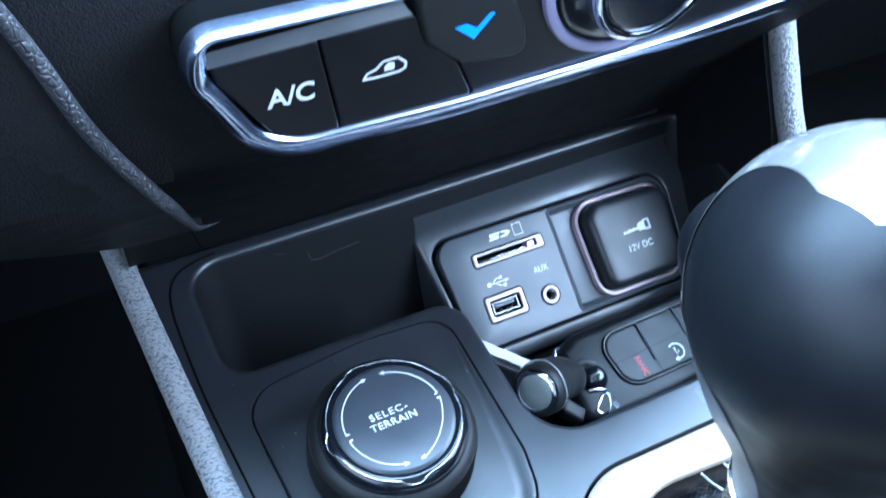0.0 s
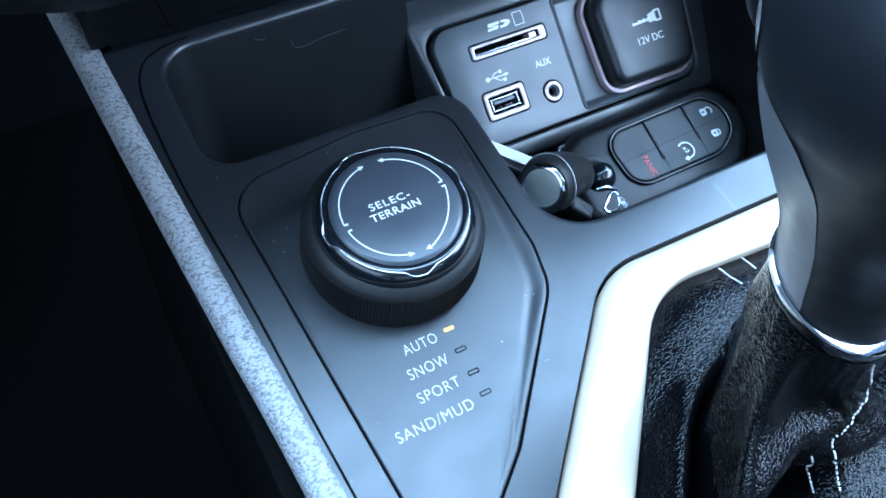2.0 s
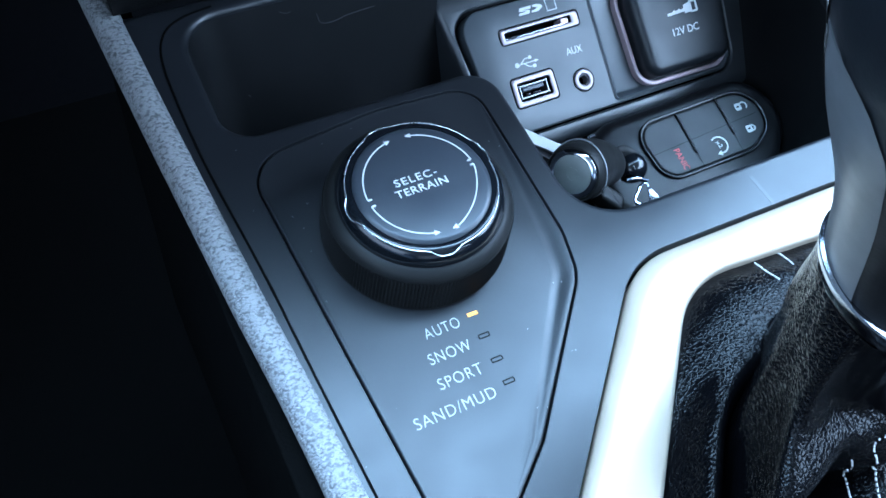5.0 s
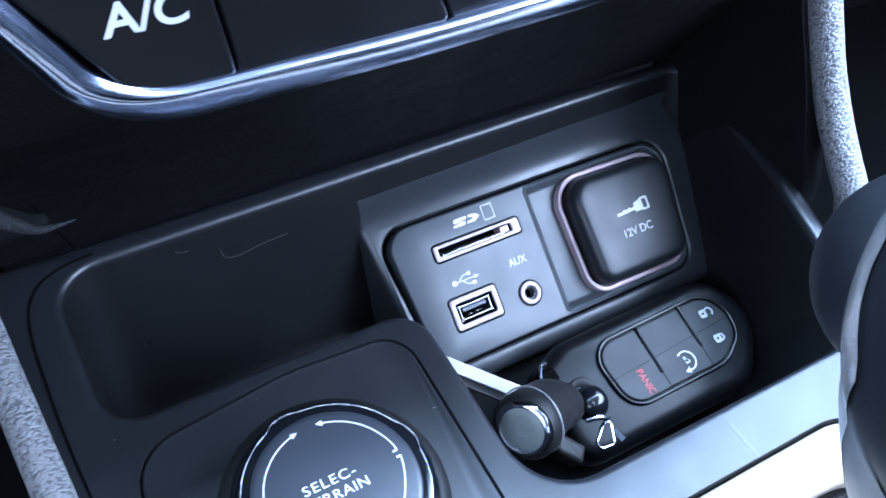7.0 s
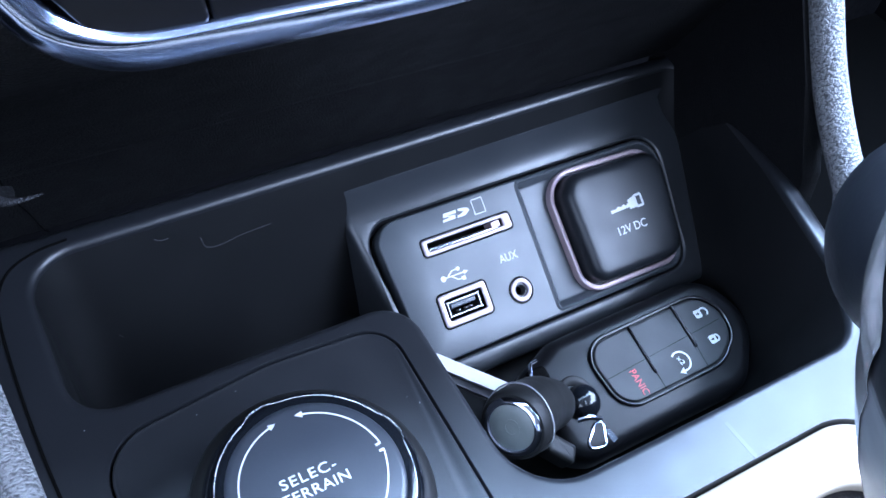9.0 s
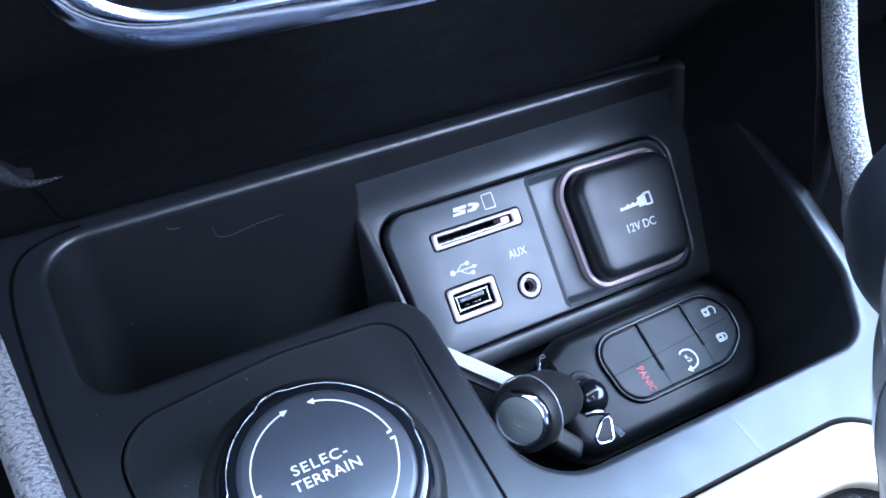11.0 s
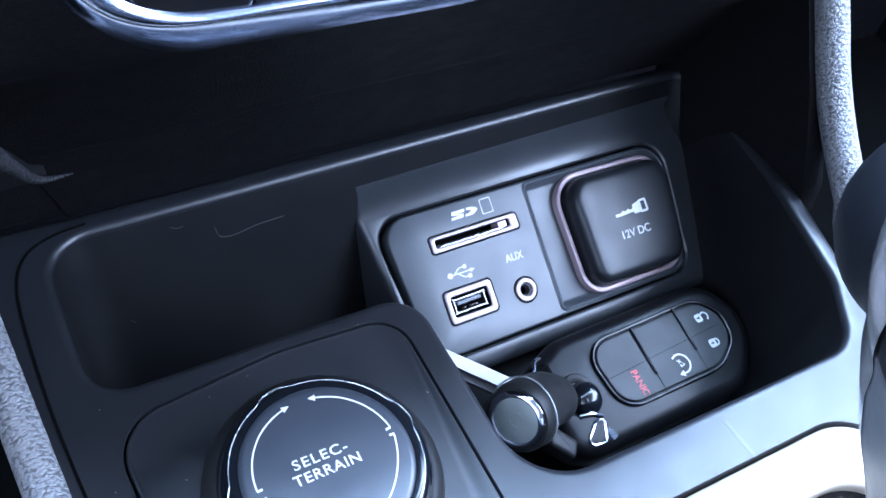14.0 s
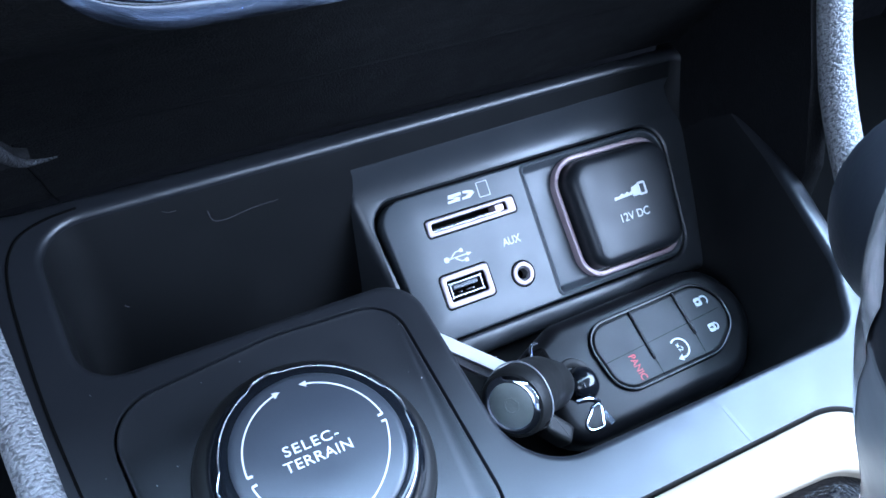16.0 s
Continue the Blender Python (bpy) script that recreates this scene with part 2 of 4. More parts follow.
def tube(points, r, n=10, bm=None, flat=1.0, closed=False):
    """A round rod along points; r may be a list."""
    bm = bm or bmesh.new()
    pts = [Vector(p) for p in points]
    k, rings, side = len(pts), [], None
    for i, p in enumerate(pts):
        a, b = (pts[i - 1], pts[(i + 1) % k]) if closed else (pts[max(i - 1, 0)], pts[min(i + 1, k - 1)])
        t = (b - a).normalized()
        side = t.orthogonal().normalized() if side is None else (side - t * side.dot(t)).normalized()
        up = t.cross(side)
        rad = r[i] if isinstance(r, (list, tuple)) else r
        rings.append([bm.verts.new(p + rad * (side * math.cos(2 * math.pi * j / n) + up * flat * math.sin(2 * math.pi * j / n))) for j in range(n)])
    for a, b in zip(rings, rings[1:]):
        bridge(bm, a, b)
    if closed:
        bridge(bm, rings[-1], rings[0])
    else:
        bm.faces.new(rings[0][::-1]), bm.faces.new(rings[-1])
    return bm


def smooth_line(points, n=8):
    """A Catmull-Rom line through points."""
    p = [Vector(q) for q in points]
    p = [2 * p[0] - p[1], *p, 2 * p[-1] - p[-2]]
    out = []
    for i in range(1, len(p) - 2):
        for s in range(n):
            t = s / n
            out.append(0.5 * (2 * p[i] + (p[i + 1] - p[i - 1]) * t + (2 * p[i - 1] - 5 * p[i] + 4 * p[i + 1] - p[i + 2]) * t * t + (3 * p[i] - p[i - 1] - 3 * p[i + 1] + p[i + 2]) * t ** 3))
    return out + [p[-2]]


def block(x0, y0, z0, x1, y1, z1, bevel=0.1, bm=None):
    return slab(box_loop(x0, y0, x1, y1, bevel, 3), z0, z1, bevel, 3, bm)


def lettering(name, text, mat, parent, x, y, z, size, wide, turn=0.0, thick=0.008, heavy=0.0, label="", spread=1.0):
    """Flat raised letters: lower left corner at (x, y, z), capital height size, whole width wide."""
    cu = bpy.data.curves.new(name, "FONT")
    cu.body, cu.size, cu.extrude, cu.offset, cu.space_character = text, 1.0, 0.0, heavy, spread
    tmp = new(name, cu)
    bpy.context.view_layer.update()
    me = bpy.data.meshes.new_from_object(tmp.evaluated_get(bpy.context.evaluated_depsgraph_get()))
    bpy.data.objects.remove(tmp)
    bm = bmesh.new()
    bm.from_mesh(me)
    xs, ys = [v.co.x for v in bm.verts], [v.co.y for v in bm.verts]
    x0, x1, y0, y1 = min(xs), max(xs), min(ys), max(ys)
    full = bmesh.ops.extrude_face_region(bm, geom=bm.faces[:])
    for v in [g for g in full["geom"] if isinstance(g, bmesh.types.BMVert)]:
        v.co.z += 1.0
    c, s = math.cos(radians(turn)), math.sin(radians(turn))
    for v in bm.verts:
        a, b = (v.co.x - x0) / (x1 - x0) * wide, (v.co.y - y0) / (y1 - y0) * size
        v.co = (x + a * c - b * s, y + a * s + b * c, z + v.co.z * thick)
    return part(name, bm, mat, parent, label, sharp=20)


# ---- the console top ----


def tray_loop(z, out=0.0):
    d = -min(z, 0.0)
    left, right, back = -3.3 + 0.1 * d, 0.12 * d, 8.52 - 0.32 * d
    pts = [(left, 4.1 + 0.06 * d, 0.9), (4.2 + 0.08 * d, 4.1 + 0.06 * d, 0.95), (4.2 + 0.08 * d, -1.48 + 0.1 * d, 1.5), (13.9 - right, -1.6 + 0.1 * d, 1.3),
           (15.1 - right, 0.2, 2.0), (16.08 - right, 4.0, 3.0), (16.72 - right, back + 0.12, 0.7), (left, back - 0.1, 1.2)]
    loop = rpoly(pts, 8)
    return grow(loop, out) if out else loop


PLATE = rpoly([(-3.2, 3.3, 1.15), (-2.9, -2.6, 3), (-2.64, -7.4, 0.9), (-0.95, -7.15, 0.6), (0.3, -6.1, 1.5), (3.2, -2.75, 1.6), (3.46, -1.5, 2), (3.48, 3.6, 0.85), (0.6, 3.74, 5)], 8)
BEZEL_OUT = rpoly([(-3.4, -11.6, 1.5), (4.72, -2.95, 2.3), (11.9, -3.02, 1.6), (17.5, -8.8, 2), (17.5, -22, 2), (-3.4, -22, 2)][::-1], 9)
BEZEL_IN = rpoly([(-1.5, -12.6, 1.0), (5.68, -4.0, 2.6), (10.9, -4.35, 1.6), (15.6, -9.4, 2), (15.6, -20, 2), (-1.8, -20, 2)][::-1], 9)
OUTLINE = rpoly([(-3.3, -24, 0.5), (18.5, -24, 0.5), (18.2, -8, 3), (15.3, -1.4, 3), (16.5, 3.0, 4), (17.6, 9.15, 0.3), (-4.95, 9.15, 0.3), (-4.55, 4, 5)], 6)

console = thing("center_console", "satin charcoal plastic car center console with storage tray", "console")
bm = bmesh.new()
lip = 0.2
sheet(bm, grow(OUTLINE, -0.25), [tray_loop(0, lip), grow(PLATE, 0.035), grow(BEZEL_OUT, 0.05)], 0.0)
layers = []
for s in range(7):
    a = math.pi / 2 * s / 6
    layers.append((tray_loop(0, lip * (1 - math.sin(a))), -lip * (1 - math.cos(a))))
stack(bm, layers, top=False)
for loop in (grow(PLATE, 0.035), grow(BEZEL_OUT, 0.05)):
    stack(bm, [(loop, 0.0), (grow(loop, -0.015), -0.02), (grow(loop, -0.02), -0.5)], top=False)
edge = []
for s in range(5):
    a = math.pi / 2 * s / 4
    edge.append((grow(OUTLINE, -0.25 * (1 - math.sin(a))), -0.25 * (1 - math.cos(a))))
stack(bm, edge + [(OUTLINE, -6.0), (OUTLINE, -22.0)], top=False)
part("top_shell", bm, CONSOLE, console)

bm = bmesh.new()
layers = [(tray_loop(0), -lip)]
for z in (-1.0, -2.0, -3.0, -4.0, -4.6):
    layers.append((tray_loop(z), z))
for s in range(1, 6):
    a = math.pi / 2 * s / 5
    layers.append((tray_loop(-4.6, -0.7 * (1 - math.cos(a))), -4.6 - 0.7 * math.sin(a)))
stack(bm, layers, top=True)
part("tray_liner", bm, TRAY_SHADED, console, "black storage tray liner, darkened for shade")

# dark joint under the inset parts
bm = bmesh.new()
stack(bm, [(grow(PLATE, 0.1), -0.5), (grow(PLATE, 0.1), -0.45)], bottom=True)
part("joint_floor", bm, VOID, console)
bm = bmesh.new()
stack(bm, [(grow(BEZEL_OUT, 0.1), -1.4), (grow(BEZEL_OUT, 0.1), -1.35)], bottom=True)
part("joint_floor", bm, VOID, console)

# seam of the liner, pale line, scratches and dust
bm = tube(smooth_line([(-2.2, 8.72, 0.0), (-2.9, 8.62, 0.0), (-3.5, 8.36, 0.0), (-3.86, 7.9, 0.0), (-4.05, 7.2, 0.0), (-4.12, 6.0, 0.0), (-4.1, 3.6, 0.0), (-3.86, 0.1, 0.0), (-3.74, -2.8, 0.0), (-3.6, -5.7, 0.0), (-3.42, -9.0, 0.0)], 8), 0.035, 6)
part("liner_seam", bm, VOID, console)
bm = bmesh.new()
stack(bm, [([(9.18, -1.95), (9.25, -2.95), (9.36, -2.95), (9.29, -1.95)][::-1], z) for z in (-0.01, 0.004)], bottom=True)
bmesh.ops.recalc_face_normals(bm, faces=bm.faces)
part("pale_line", bm, material("pale_line_plastic", (0.03, 0.031, 0.034), 0.36), console, "pale thin line")
SCRATCH = material("scuffed_plastic", (0.045, 0.045, 0.048), 0.6)
for path in ([(0.75, -0.75), (0.85, -1.05), (1.2, -1.12), (1.8, -1.02), (2.6, -0.98)], [(-0.35, -0.42), (-0.2, -0.5), (-0.02, -0.5)], [(-1.7, -2.7), (-1.62, -2.8)], [(5.6, -0.75), (5.62, -0.78)]):
    pts = [(x, 8.412 + 0.005 * (x + 3.3) + 0.32 * z, z) for x, z in path]
    part("scratch", tube(smooth_line(pts, 4) if len(pts) > 2 else pts, 0.009, 5), SCRATCH, console)
DUST = material("pale_dust", (0.5, 0.5, 0.5), 0.9)
rnd = random.Random(5)
bm = bmesh.new()
for i in range(34):
    x, y, r = rnd.uniform(-3.6, 3.6), rnd.uniform(-5.5, 3.9), rnd.uniform(0.004, 0.014)
    if x * x + y * y > 6.2 and not (-2.3 < x < 0.5 and y < -2.4):
        w = rnd.uniform(0, 3.1)
        tube([(x - r * math.cos(w), y - r * math.sin(w), 0.008), (x + r * math.cos(w), y + r * math.sin(w), 0.008)], 0.007, 5, bm=bm)
tagged(part("dust_specks", bm, DUST, console), kind="stuff")

# ---- drive mode panel ----
rim = grow(PLATE, -0.025)
bm = bmesh.new()
edge = [(rim, -0.4), (rim, -0.06), (grow(rim, -0.01), -0.02), (grow(rim, -0.03), 0.004), (grow(rim, -0.055), 0.012)]
rings = [ring(bm, loop, z) for loop, z in edge]
start = edge[-1][0]
for f in (0.12, 0.25, 0.38, 0.5, 0.62, 0.75, 0.88, 1.0):
    row = []
    for i, (x, y) in enumerate(start):
        t = (Vector(start[(i + 1) % len(start)]) - Vector(start[i - 1])).normalized()
        broad = max(0.0, min(1.0, (0.8 - y) / 2.0)) * max(0.0, min(1.0, (t.y - 0.05) / 0.3)) * max(0.0, min(1.0, (y + 6.6) / 2.0))
        d = 0.06 + 0.52 * broad
        row.append(bm.verts.new((x - t.y * d * f, y + t.x * d * f, 0.012 * (1 - f) - 0.06 * broad * math.sin(math.pi * f ** 1.3) ** 2)))
    rings.append(row)
for p, q in zip(rings, rings[1:]):
    bridge(bm, p, q)
bm.faces.new(rings[0][::-1]), bm.faces.new(rings[-1])
selector = part("drive_mode_panel", bm, CONSOLE, console, "drive mode panel with white printed modes")
for word, x0, x1, y in (("AUTO", -1.05, -0.15, -2.89), ("SNOW", -1.23, -0.17, -3.51), ("SPORT", -1.29, -0.19, -4.14), ("SAND/MUD", -2.19, -0.17, -4.78)):
    lettering("mode_lettering", word, PRINT, selector, x0, y, 0.0, 0.27, x1 - x0, heavy=-0.012, spread=1.12)
for i, y in enumerate((-2.7, -3.31, -3.96, -4.55)):
    out = box_loop(0.09, y - 0.065, 0.39, y + 0.065, 0.03, 3)
    if i == 0:
        part("indicator_lamp", slab(grow(out, -0.02), -0.02, 0.012, 0.01), AMBER, selector, "lit amber lamp")
    else:
        part("indicator_lamp", frame_ring(out, grow(out, -0.03), -0.02, 0.01, 0.004), VOID, selector)

# ---- rotary knob ----
bm = bmesh.new()
N = 336
def knurl(r, z, cut):
    return ring(bm, [((r - (cut if i % 2 else 0)) * math.cos(2 * math.pi * i / N), (r - (cut if i % 2 else 0)) * math.sin(2 * math.pi * i / N)) for i in range(N)], z)
rings = [knurl(2.3, 0.02, 0), knurl(2.31, 0.1, 0), knurl(2.33, 0.14, 0.055), knurl(2.29, 1.14, 0.055), knurl(2.25, 1.2, 0)]
for a, b in zip(rings, rings[1:]):
    bridge(bm, a, b)
bm.faces.new(rings[0][::-1]), bm.faces.new(rings[-1])
knob = part("rotary_knob", bm, RUBBER, console, "ribbed black rotary knob with glossy ring")
part("shoulder", lathe([(2.25, 1.1), (2.265, 1.2), (2.255, 1.26), (2.2, 1.36), (2.1, 1.45), (2.0, 1.5), (1.9, 1.5)]), RUBBER, knob)
part("gloss_ring", lathe([(1.97, 1.4), (2.01, 1.49), (2.01, 1.55), (1.965, 1.68), (1.88, 1.79), (1.8, 1.855), (1.7, 1.88), (1.6, 1.86)]), GLOSS, knob, "glossy black ring")
part("dial_face", lathe([(1.62, 1.7), (1.62, 1.87), (1.58, 1.91), (1.5, 1.93), (0.5, 1.93)]), FACE, knob)


def trim_r(a):
    """Radius of the bright inlay, which steps out at four places."""
    out = 0.0
    for c in (14, 102, 183, 262):
        d = (a - radians(c) + math.pi) % (2 * math.pi) - math.pi
        out = max(out, 1 - min(1, abs(d) / 0.22))
    return 1.79 + 0.11 * min(1, 1.6 * out)


line = [(trim_r(a) * math.cos(a), trim_r(a) * math.sin(a), 1.864 - 0.75 * (trim_r(a) - 1.79)) for a in (2 * math.pi * i / 180 for i in range(180))]
part("bright_inlay", tube(line, 0.011, 6, closed=True), INLAY, knob, "thin chrome inlay")


def arc(cx, cy, r, a0, a1, wide, z, bm, thick=0.008, n=24):
    inner, outer = [], []
    for i in range(n + 1):
        a = radians(a0 + (a1 - a0) * i / n)
        inner.append((cx + (r - wide / 2) * math.cos(a), cy + (r - wide / 2) * math.sin(a)))
        outer.append((cx + (r + wide / 2) * math.cos(a), cy + (r + wide / 2) * math.sin(a)))
    loop = outer + inner[::-1] if a1 > a0 else inner + outer[::-1]
    stack(bm, [(loop, z), (loop, z + thick)], bottom=True)


def flat_poly(bm, pts, z, thick=0.008):
    stack(bm, [(pts, z), (pts, z + thick)], bottom=True)


for a0, a1 in ((8, 83), (2, -86), (188, 262), (180, 99)):
    bm = bmesh.new()
    way = 1 if a1 > a0 else -1
    a1 -= 6 * way
    if a0 == 2:
        arc(-0.52, 0.4, 1.915, -10.6, -66.0, 0.028, 1.93, bm)
    else:
        arc(0, 0, 1.37, a0, a1, 0.028, 1.93, bm)
    e = radians(a1)
    tip = Vector((math.cos(e), math.sin(e)))
    along = Vector((-tip.y, tip.x)) * way
    c = tip * 1.37
    pts = [c + along * 0.14, c + tip * 0.065, c - tip * 0.065]
    flat_poly(bm, [tuple(p) for p in pts], 1.931)
    s = radians(a0)
    r0 = Vector((math.cos(s), math.sin(s)))
    t0 = Vector((-r0.y, r0.x)) * 0.022
    flat_poly(bm, [tuple(p) for p in (r0 * 1.27 - t0, r0 * 1.37 - t0, r0 * 1.37 + t0, r0 * 1.27 + t0)], 1.931)
    part("arrow_mark", bm, WHITE, knob)
lettering("dial_lettering", "SELEC-", WHITE, knob, -0.62, 0.09, 1.93, 0.2, 1.06, heavy=0.004, spread=1.16)
lettering("dial_lettering", "TERRAIN", WHITE, knob, -0.72, -0.21, 1.93, 0.2, 1.3, heavy=0.004, spread=1.08)

# ---- media panel in the tray ----
TILT = 0.565
PM = Matrix(((1, 0, 0, 0), (0, math.cos(TILT), -math.sin(TILT), 5.607 * CM * math.sin(TILT)), (0, math.sin(TILT), math.cos(TILT), -5.607 * CM * math.cos(TILT)), (0, 0, 0, 1)))
media = thing("media_panel", "charcoal plastic media panel with sockets and outlet cap", "control panel", PM)
INSERT = rpoly([(5.35, 1.17, 0.5), (15.05, 1.17, 0.75), (15.52, 5.52, 0.85), (5.05, 5.52, 0.75)], 8)
POCKET = rpoly([(10.1, 1.42, 0.1), (14.85, 1.38, 0.6), (15.3, 5.32, 0.7), (10.1, 5.3, 0.1)], 6)


def body_side(v):
    """The surround's two slanting side edges at the height v of the panel."""
    return 4.6 + 0.135 * (6.0 - v), 15.62 + 0.2 * (v - 0.6)


# flat face, rolled over below, and above it a hollow curve up into the tray's rear wall
face = [(0.5, -0.9), (0.52, -0.4), (0.57, -0.17), (0.66, -0.07), (0.8, -0.03), (5.6, -0.03)]
ROLL_IN = ((-0.08, -2.4), (0.0, -0.34), (0.03, -0.18), (0.1, -0.07), (0.22, 0.0))
ROLL_OUT = ((-0.08, -2.4), (0.0, -0.2), (0.02, -0.1), (0.07, -0.03), (0.15, 0.0))


def hollow(x, size):
    """From the flat face up the rear wall, whose foot lies at v = foot."""
    foot = 5.8 + 0.0163 * (x + 3.3)
    a, b, c = Vector((5.62, -0.03)), Vector((foot - 0.02, -0.03)), Vector((foot, 0.0)) + size * Vector((0.767, 0.641))
    return [a * (1 - t) ** 2 + b * 2 * t * (1 - t) + c * t * t for t in (i / 12 for i in range(13))] + [c + Vector((0.25, -0.1))]


bm = bmesh.new()
lines = []
for v, w in face:
    x0, x1 = body_side(v)
    lines.append([bm.verts.new((x0 + dx, v, w + dw)) for dx, dw in ROLL_IN] + [bm.verts.new((x1 - dx, v, w + dw)) for dx, dw in ROLL_OUT[::-1]])
columns = []
for j in range(2 * len(ROLL_IN)):
    k = min(j, 2 * len(ROLL_IN) - 1 - j)
    near = j < len(ROLL_IN)
    dx, dw = (ROLL_IN if near else ROLL_OUT)[k]
    size = ((0.05, 0.08, 0.2, 0.4, 0.8) if near else (0.8, 0.8, 0.8, 0.8, 0.8))[k]
    columns.append([bm.verts.new((body_side(p.x)[0] + dx if near else body_side(p.x)[1] - dx, p.x, p.y + dw)) for p in hollow(4.6 if near else 16.5, size)])
lines += [list(row) for row in zip(*columns)]
half = len(ROLL_IN)
for k, (p, q) in enumerate(zip(lines, lines[1:])):
    for j in range(2 * half - 1):
        if not (k == len(face) - 2 and j == half - 1):
            bm.faces.new((p[j], p[j + 1], q[j + 1], q[j]))
low, high = len(face) - 2, len(face) - 1
front = [(lines[k][j].co.x, lines[k][j].co.y) for k, j in ((low, half - 1), (low, half), (high, half), (high, half - 1))]
sheet(bm, front, [grow(INSERT, 0.09)], -0.03)
stack(bm, [(grow(INSERT, 0.09), -0.03), (grow(INSERT, 0.03), -0.08), (grow(INSERT, 0.03), -0.6)], top=False)
part("surround", bm, SURROUND_LIT, media)
bm = bmesh.new()
stack(bm, [(grow(INSERT, 0.1), -0.62), (grow(INSERT, 0.1), -0.6)], bottom=True)
part("joint_floor", bm, VOID, media)
USB_O, USB_I = box_loop(6.42, 2.06, 8.0, 3.02, 0.12, 4), box_loop(6.6, 2.24, 7.82, 2.84, 0.06, 4)
SD_O, SD_I = box_loop(6.53, 4.15, 9.5, 4.64, 0.1, 4), box_loop(6.7, 4.29, 9.2, 4.52, 0.04, 4)
AUX_C = (9.04, 2.34)
bm = bmesh.new()
ins = grow(rpoly([(5.5, 1.17, 0.5), (15.05, 1.17, 0.75), (15.52, 5.52, 0.85), (5.22, 5.5, 0.75)], 8), -0.055)
sheet(bm, grow(ins, -0.06), [grow(POCKET, 0.12), USB_O, SD_O, circle(*AUX_C, 0.37, 40)], 0.0)
stack(bm, [(ins, -0.6), (ins, -0.06), (grow(ins, -0.02), -0.02), (grow(ins, -0.06), 0.0)], top=False)
stack(bm, [(grow(POCKET, 0.12), 0.0), (grow(POCKET, 0.09), 0.03), (grow(POCKET, 0.05), 0.042), (grow(POCKET, 0.02), 0.03), (grow(POCKET, -0.01), -0.01), (grow(POCKET, -0.1), -0.22), (grow(POCKET, -0.15), -0.27), (grow(POCKET, -0.2), -0.28)], top=True)
part("insert_plate", bm, PANEL, media)


def socket(name, outer, inner, deep, label):
    ob = part(name, frame_ring(outer, inner, -0.05, 0.035, 0.04), NICKEL, media, label)
    bm = bmesh.new()
    stack(bm, [(inner, 0.0), (inner, -deep)], top=True)
    part("socket_shell", bm, VOID, ob)
    return ob


for hole in (USB_O, SD_O, circle(*AUX_C, 0.36, 40)):
    part("port_gap", frame_ring(grow(hole, 0.045), grow(hole, -0.01), -0.05, 0.006, 0.003), VOID, media)
usb = socket("usb_port", USB_O, USB_I, 0.9, "bright framed USB port")
part("tongue", block(6.8, 2.55, -0.8, 7.62, 2.69, -0.1, 0.03), material("port_tongue", (0.06, 0.07, 0.085), 0.35), usb)
part("shell_lining", frame_ring(grow(USB_I, -0.09), grow(USB_I, -0.125), -0.7, -0.05, 0.012), material("dull_port_shell", (0.22, 0.22, 0.23), 0.35, metal=0.9), usb)
for x in (7.05, 7.3, 7.45):
    part("contact", block(x, 2.42, -0.4, x + 0.06, 2.46, -0.22, 0.008), NICKEL, usb)
sd = socket("card_slot", SD_O, SD_I, 0.9, "bright framed memory card slot")
for i in range(8):
    part("contact", block(6.85 + 0.26 * i, 4.34, -0.5, 6.98 + 0.26 * i, 4.38, -0.25, 0.01), GREYPLASTIC, sd)
part("slot_lip", block(6.72, 4.295, -0.12, 9.0, 4.325, 0.0, 0.01), CHROME, sd)
part("card_stop", block(8.86, 4.3, -0.5, 9.16, 4.5, -0.06, 0.02), PINKISH, sd)
bm = frame_ring(circle(*AUX_C, 0.36, 40), circle(*AUX_C, 0.2, 40), -0.05, 0.05, 0.05)
aux = part("aux_jack", bm, NICKEL, media, "round bright audio jack")
part("jack_sleeve", frame_ring(circle(*AUX_C, 0.2, 40), circle(*AUX_C, 0.15, 40), -0.3, -0.03, 0.03), GREYPLASTIC, aux)
bm = bmesh.new()
stack(bm, [(circle(*AUX_C, 0.21, 40), 0.0), (circle(*AUX_C, 0.19, 40), -0.8)], top=True)
part("socket_shell", bm, VOID, aux)
lettering("aux_lettering", "AUX", WHITE, media, 8.7, 3.26, 0.0, 0.24, 0.62, heavy=0.012)

# printed symbols: USB trident, card marks
bm = bmesh.new()
flat_poly(bm, circle(6.83, 3.42, 0.085, 20), 0.001)
flat_poly(bm, [(6.85, 3.405), (7.52, 3.405), (7.52, 3.435), (6.85, 3.435)], 0.002)
flat_poly(bm, [(7.5, 3.36), (7.65, 3.42), (7.5, 3.48)], 0.001)
flat_poly(bm, [(7.0, 3.43), (7.16, 3.555), (7.33, 3.555), (7.33, 3.585), (7.15, 3.585), (6.97, 3.45)], 0.001)
flat_poly(bm, circle(7.35, 3.57, 0.06, 16), 0.002)
flat_poly(bm, [(7.12, 3.41), (7.28, 3.285), (7.42, 3.285), (7.42, 3.255), (7.27, 3.255), (7.09, 3.39)], 0.001)
flat_poly(bm, [(7.39, 3.21), (7.5, 3.21), (7.5, 3.32), (7.39, 3.32)], 0.002)
part("usb_mark", bm, WHITE, media)
bm = bmesh.new()
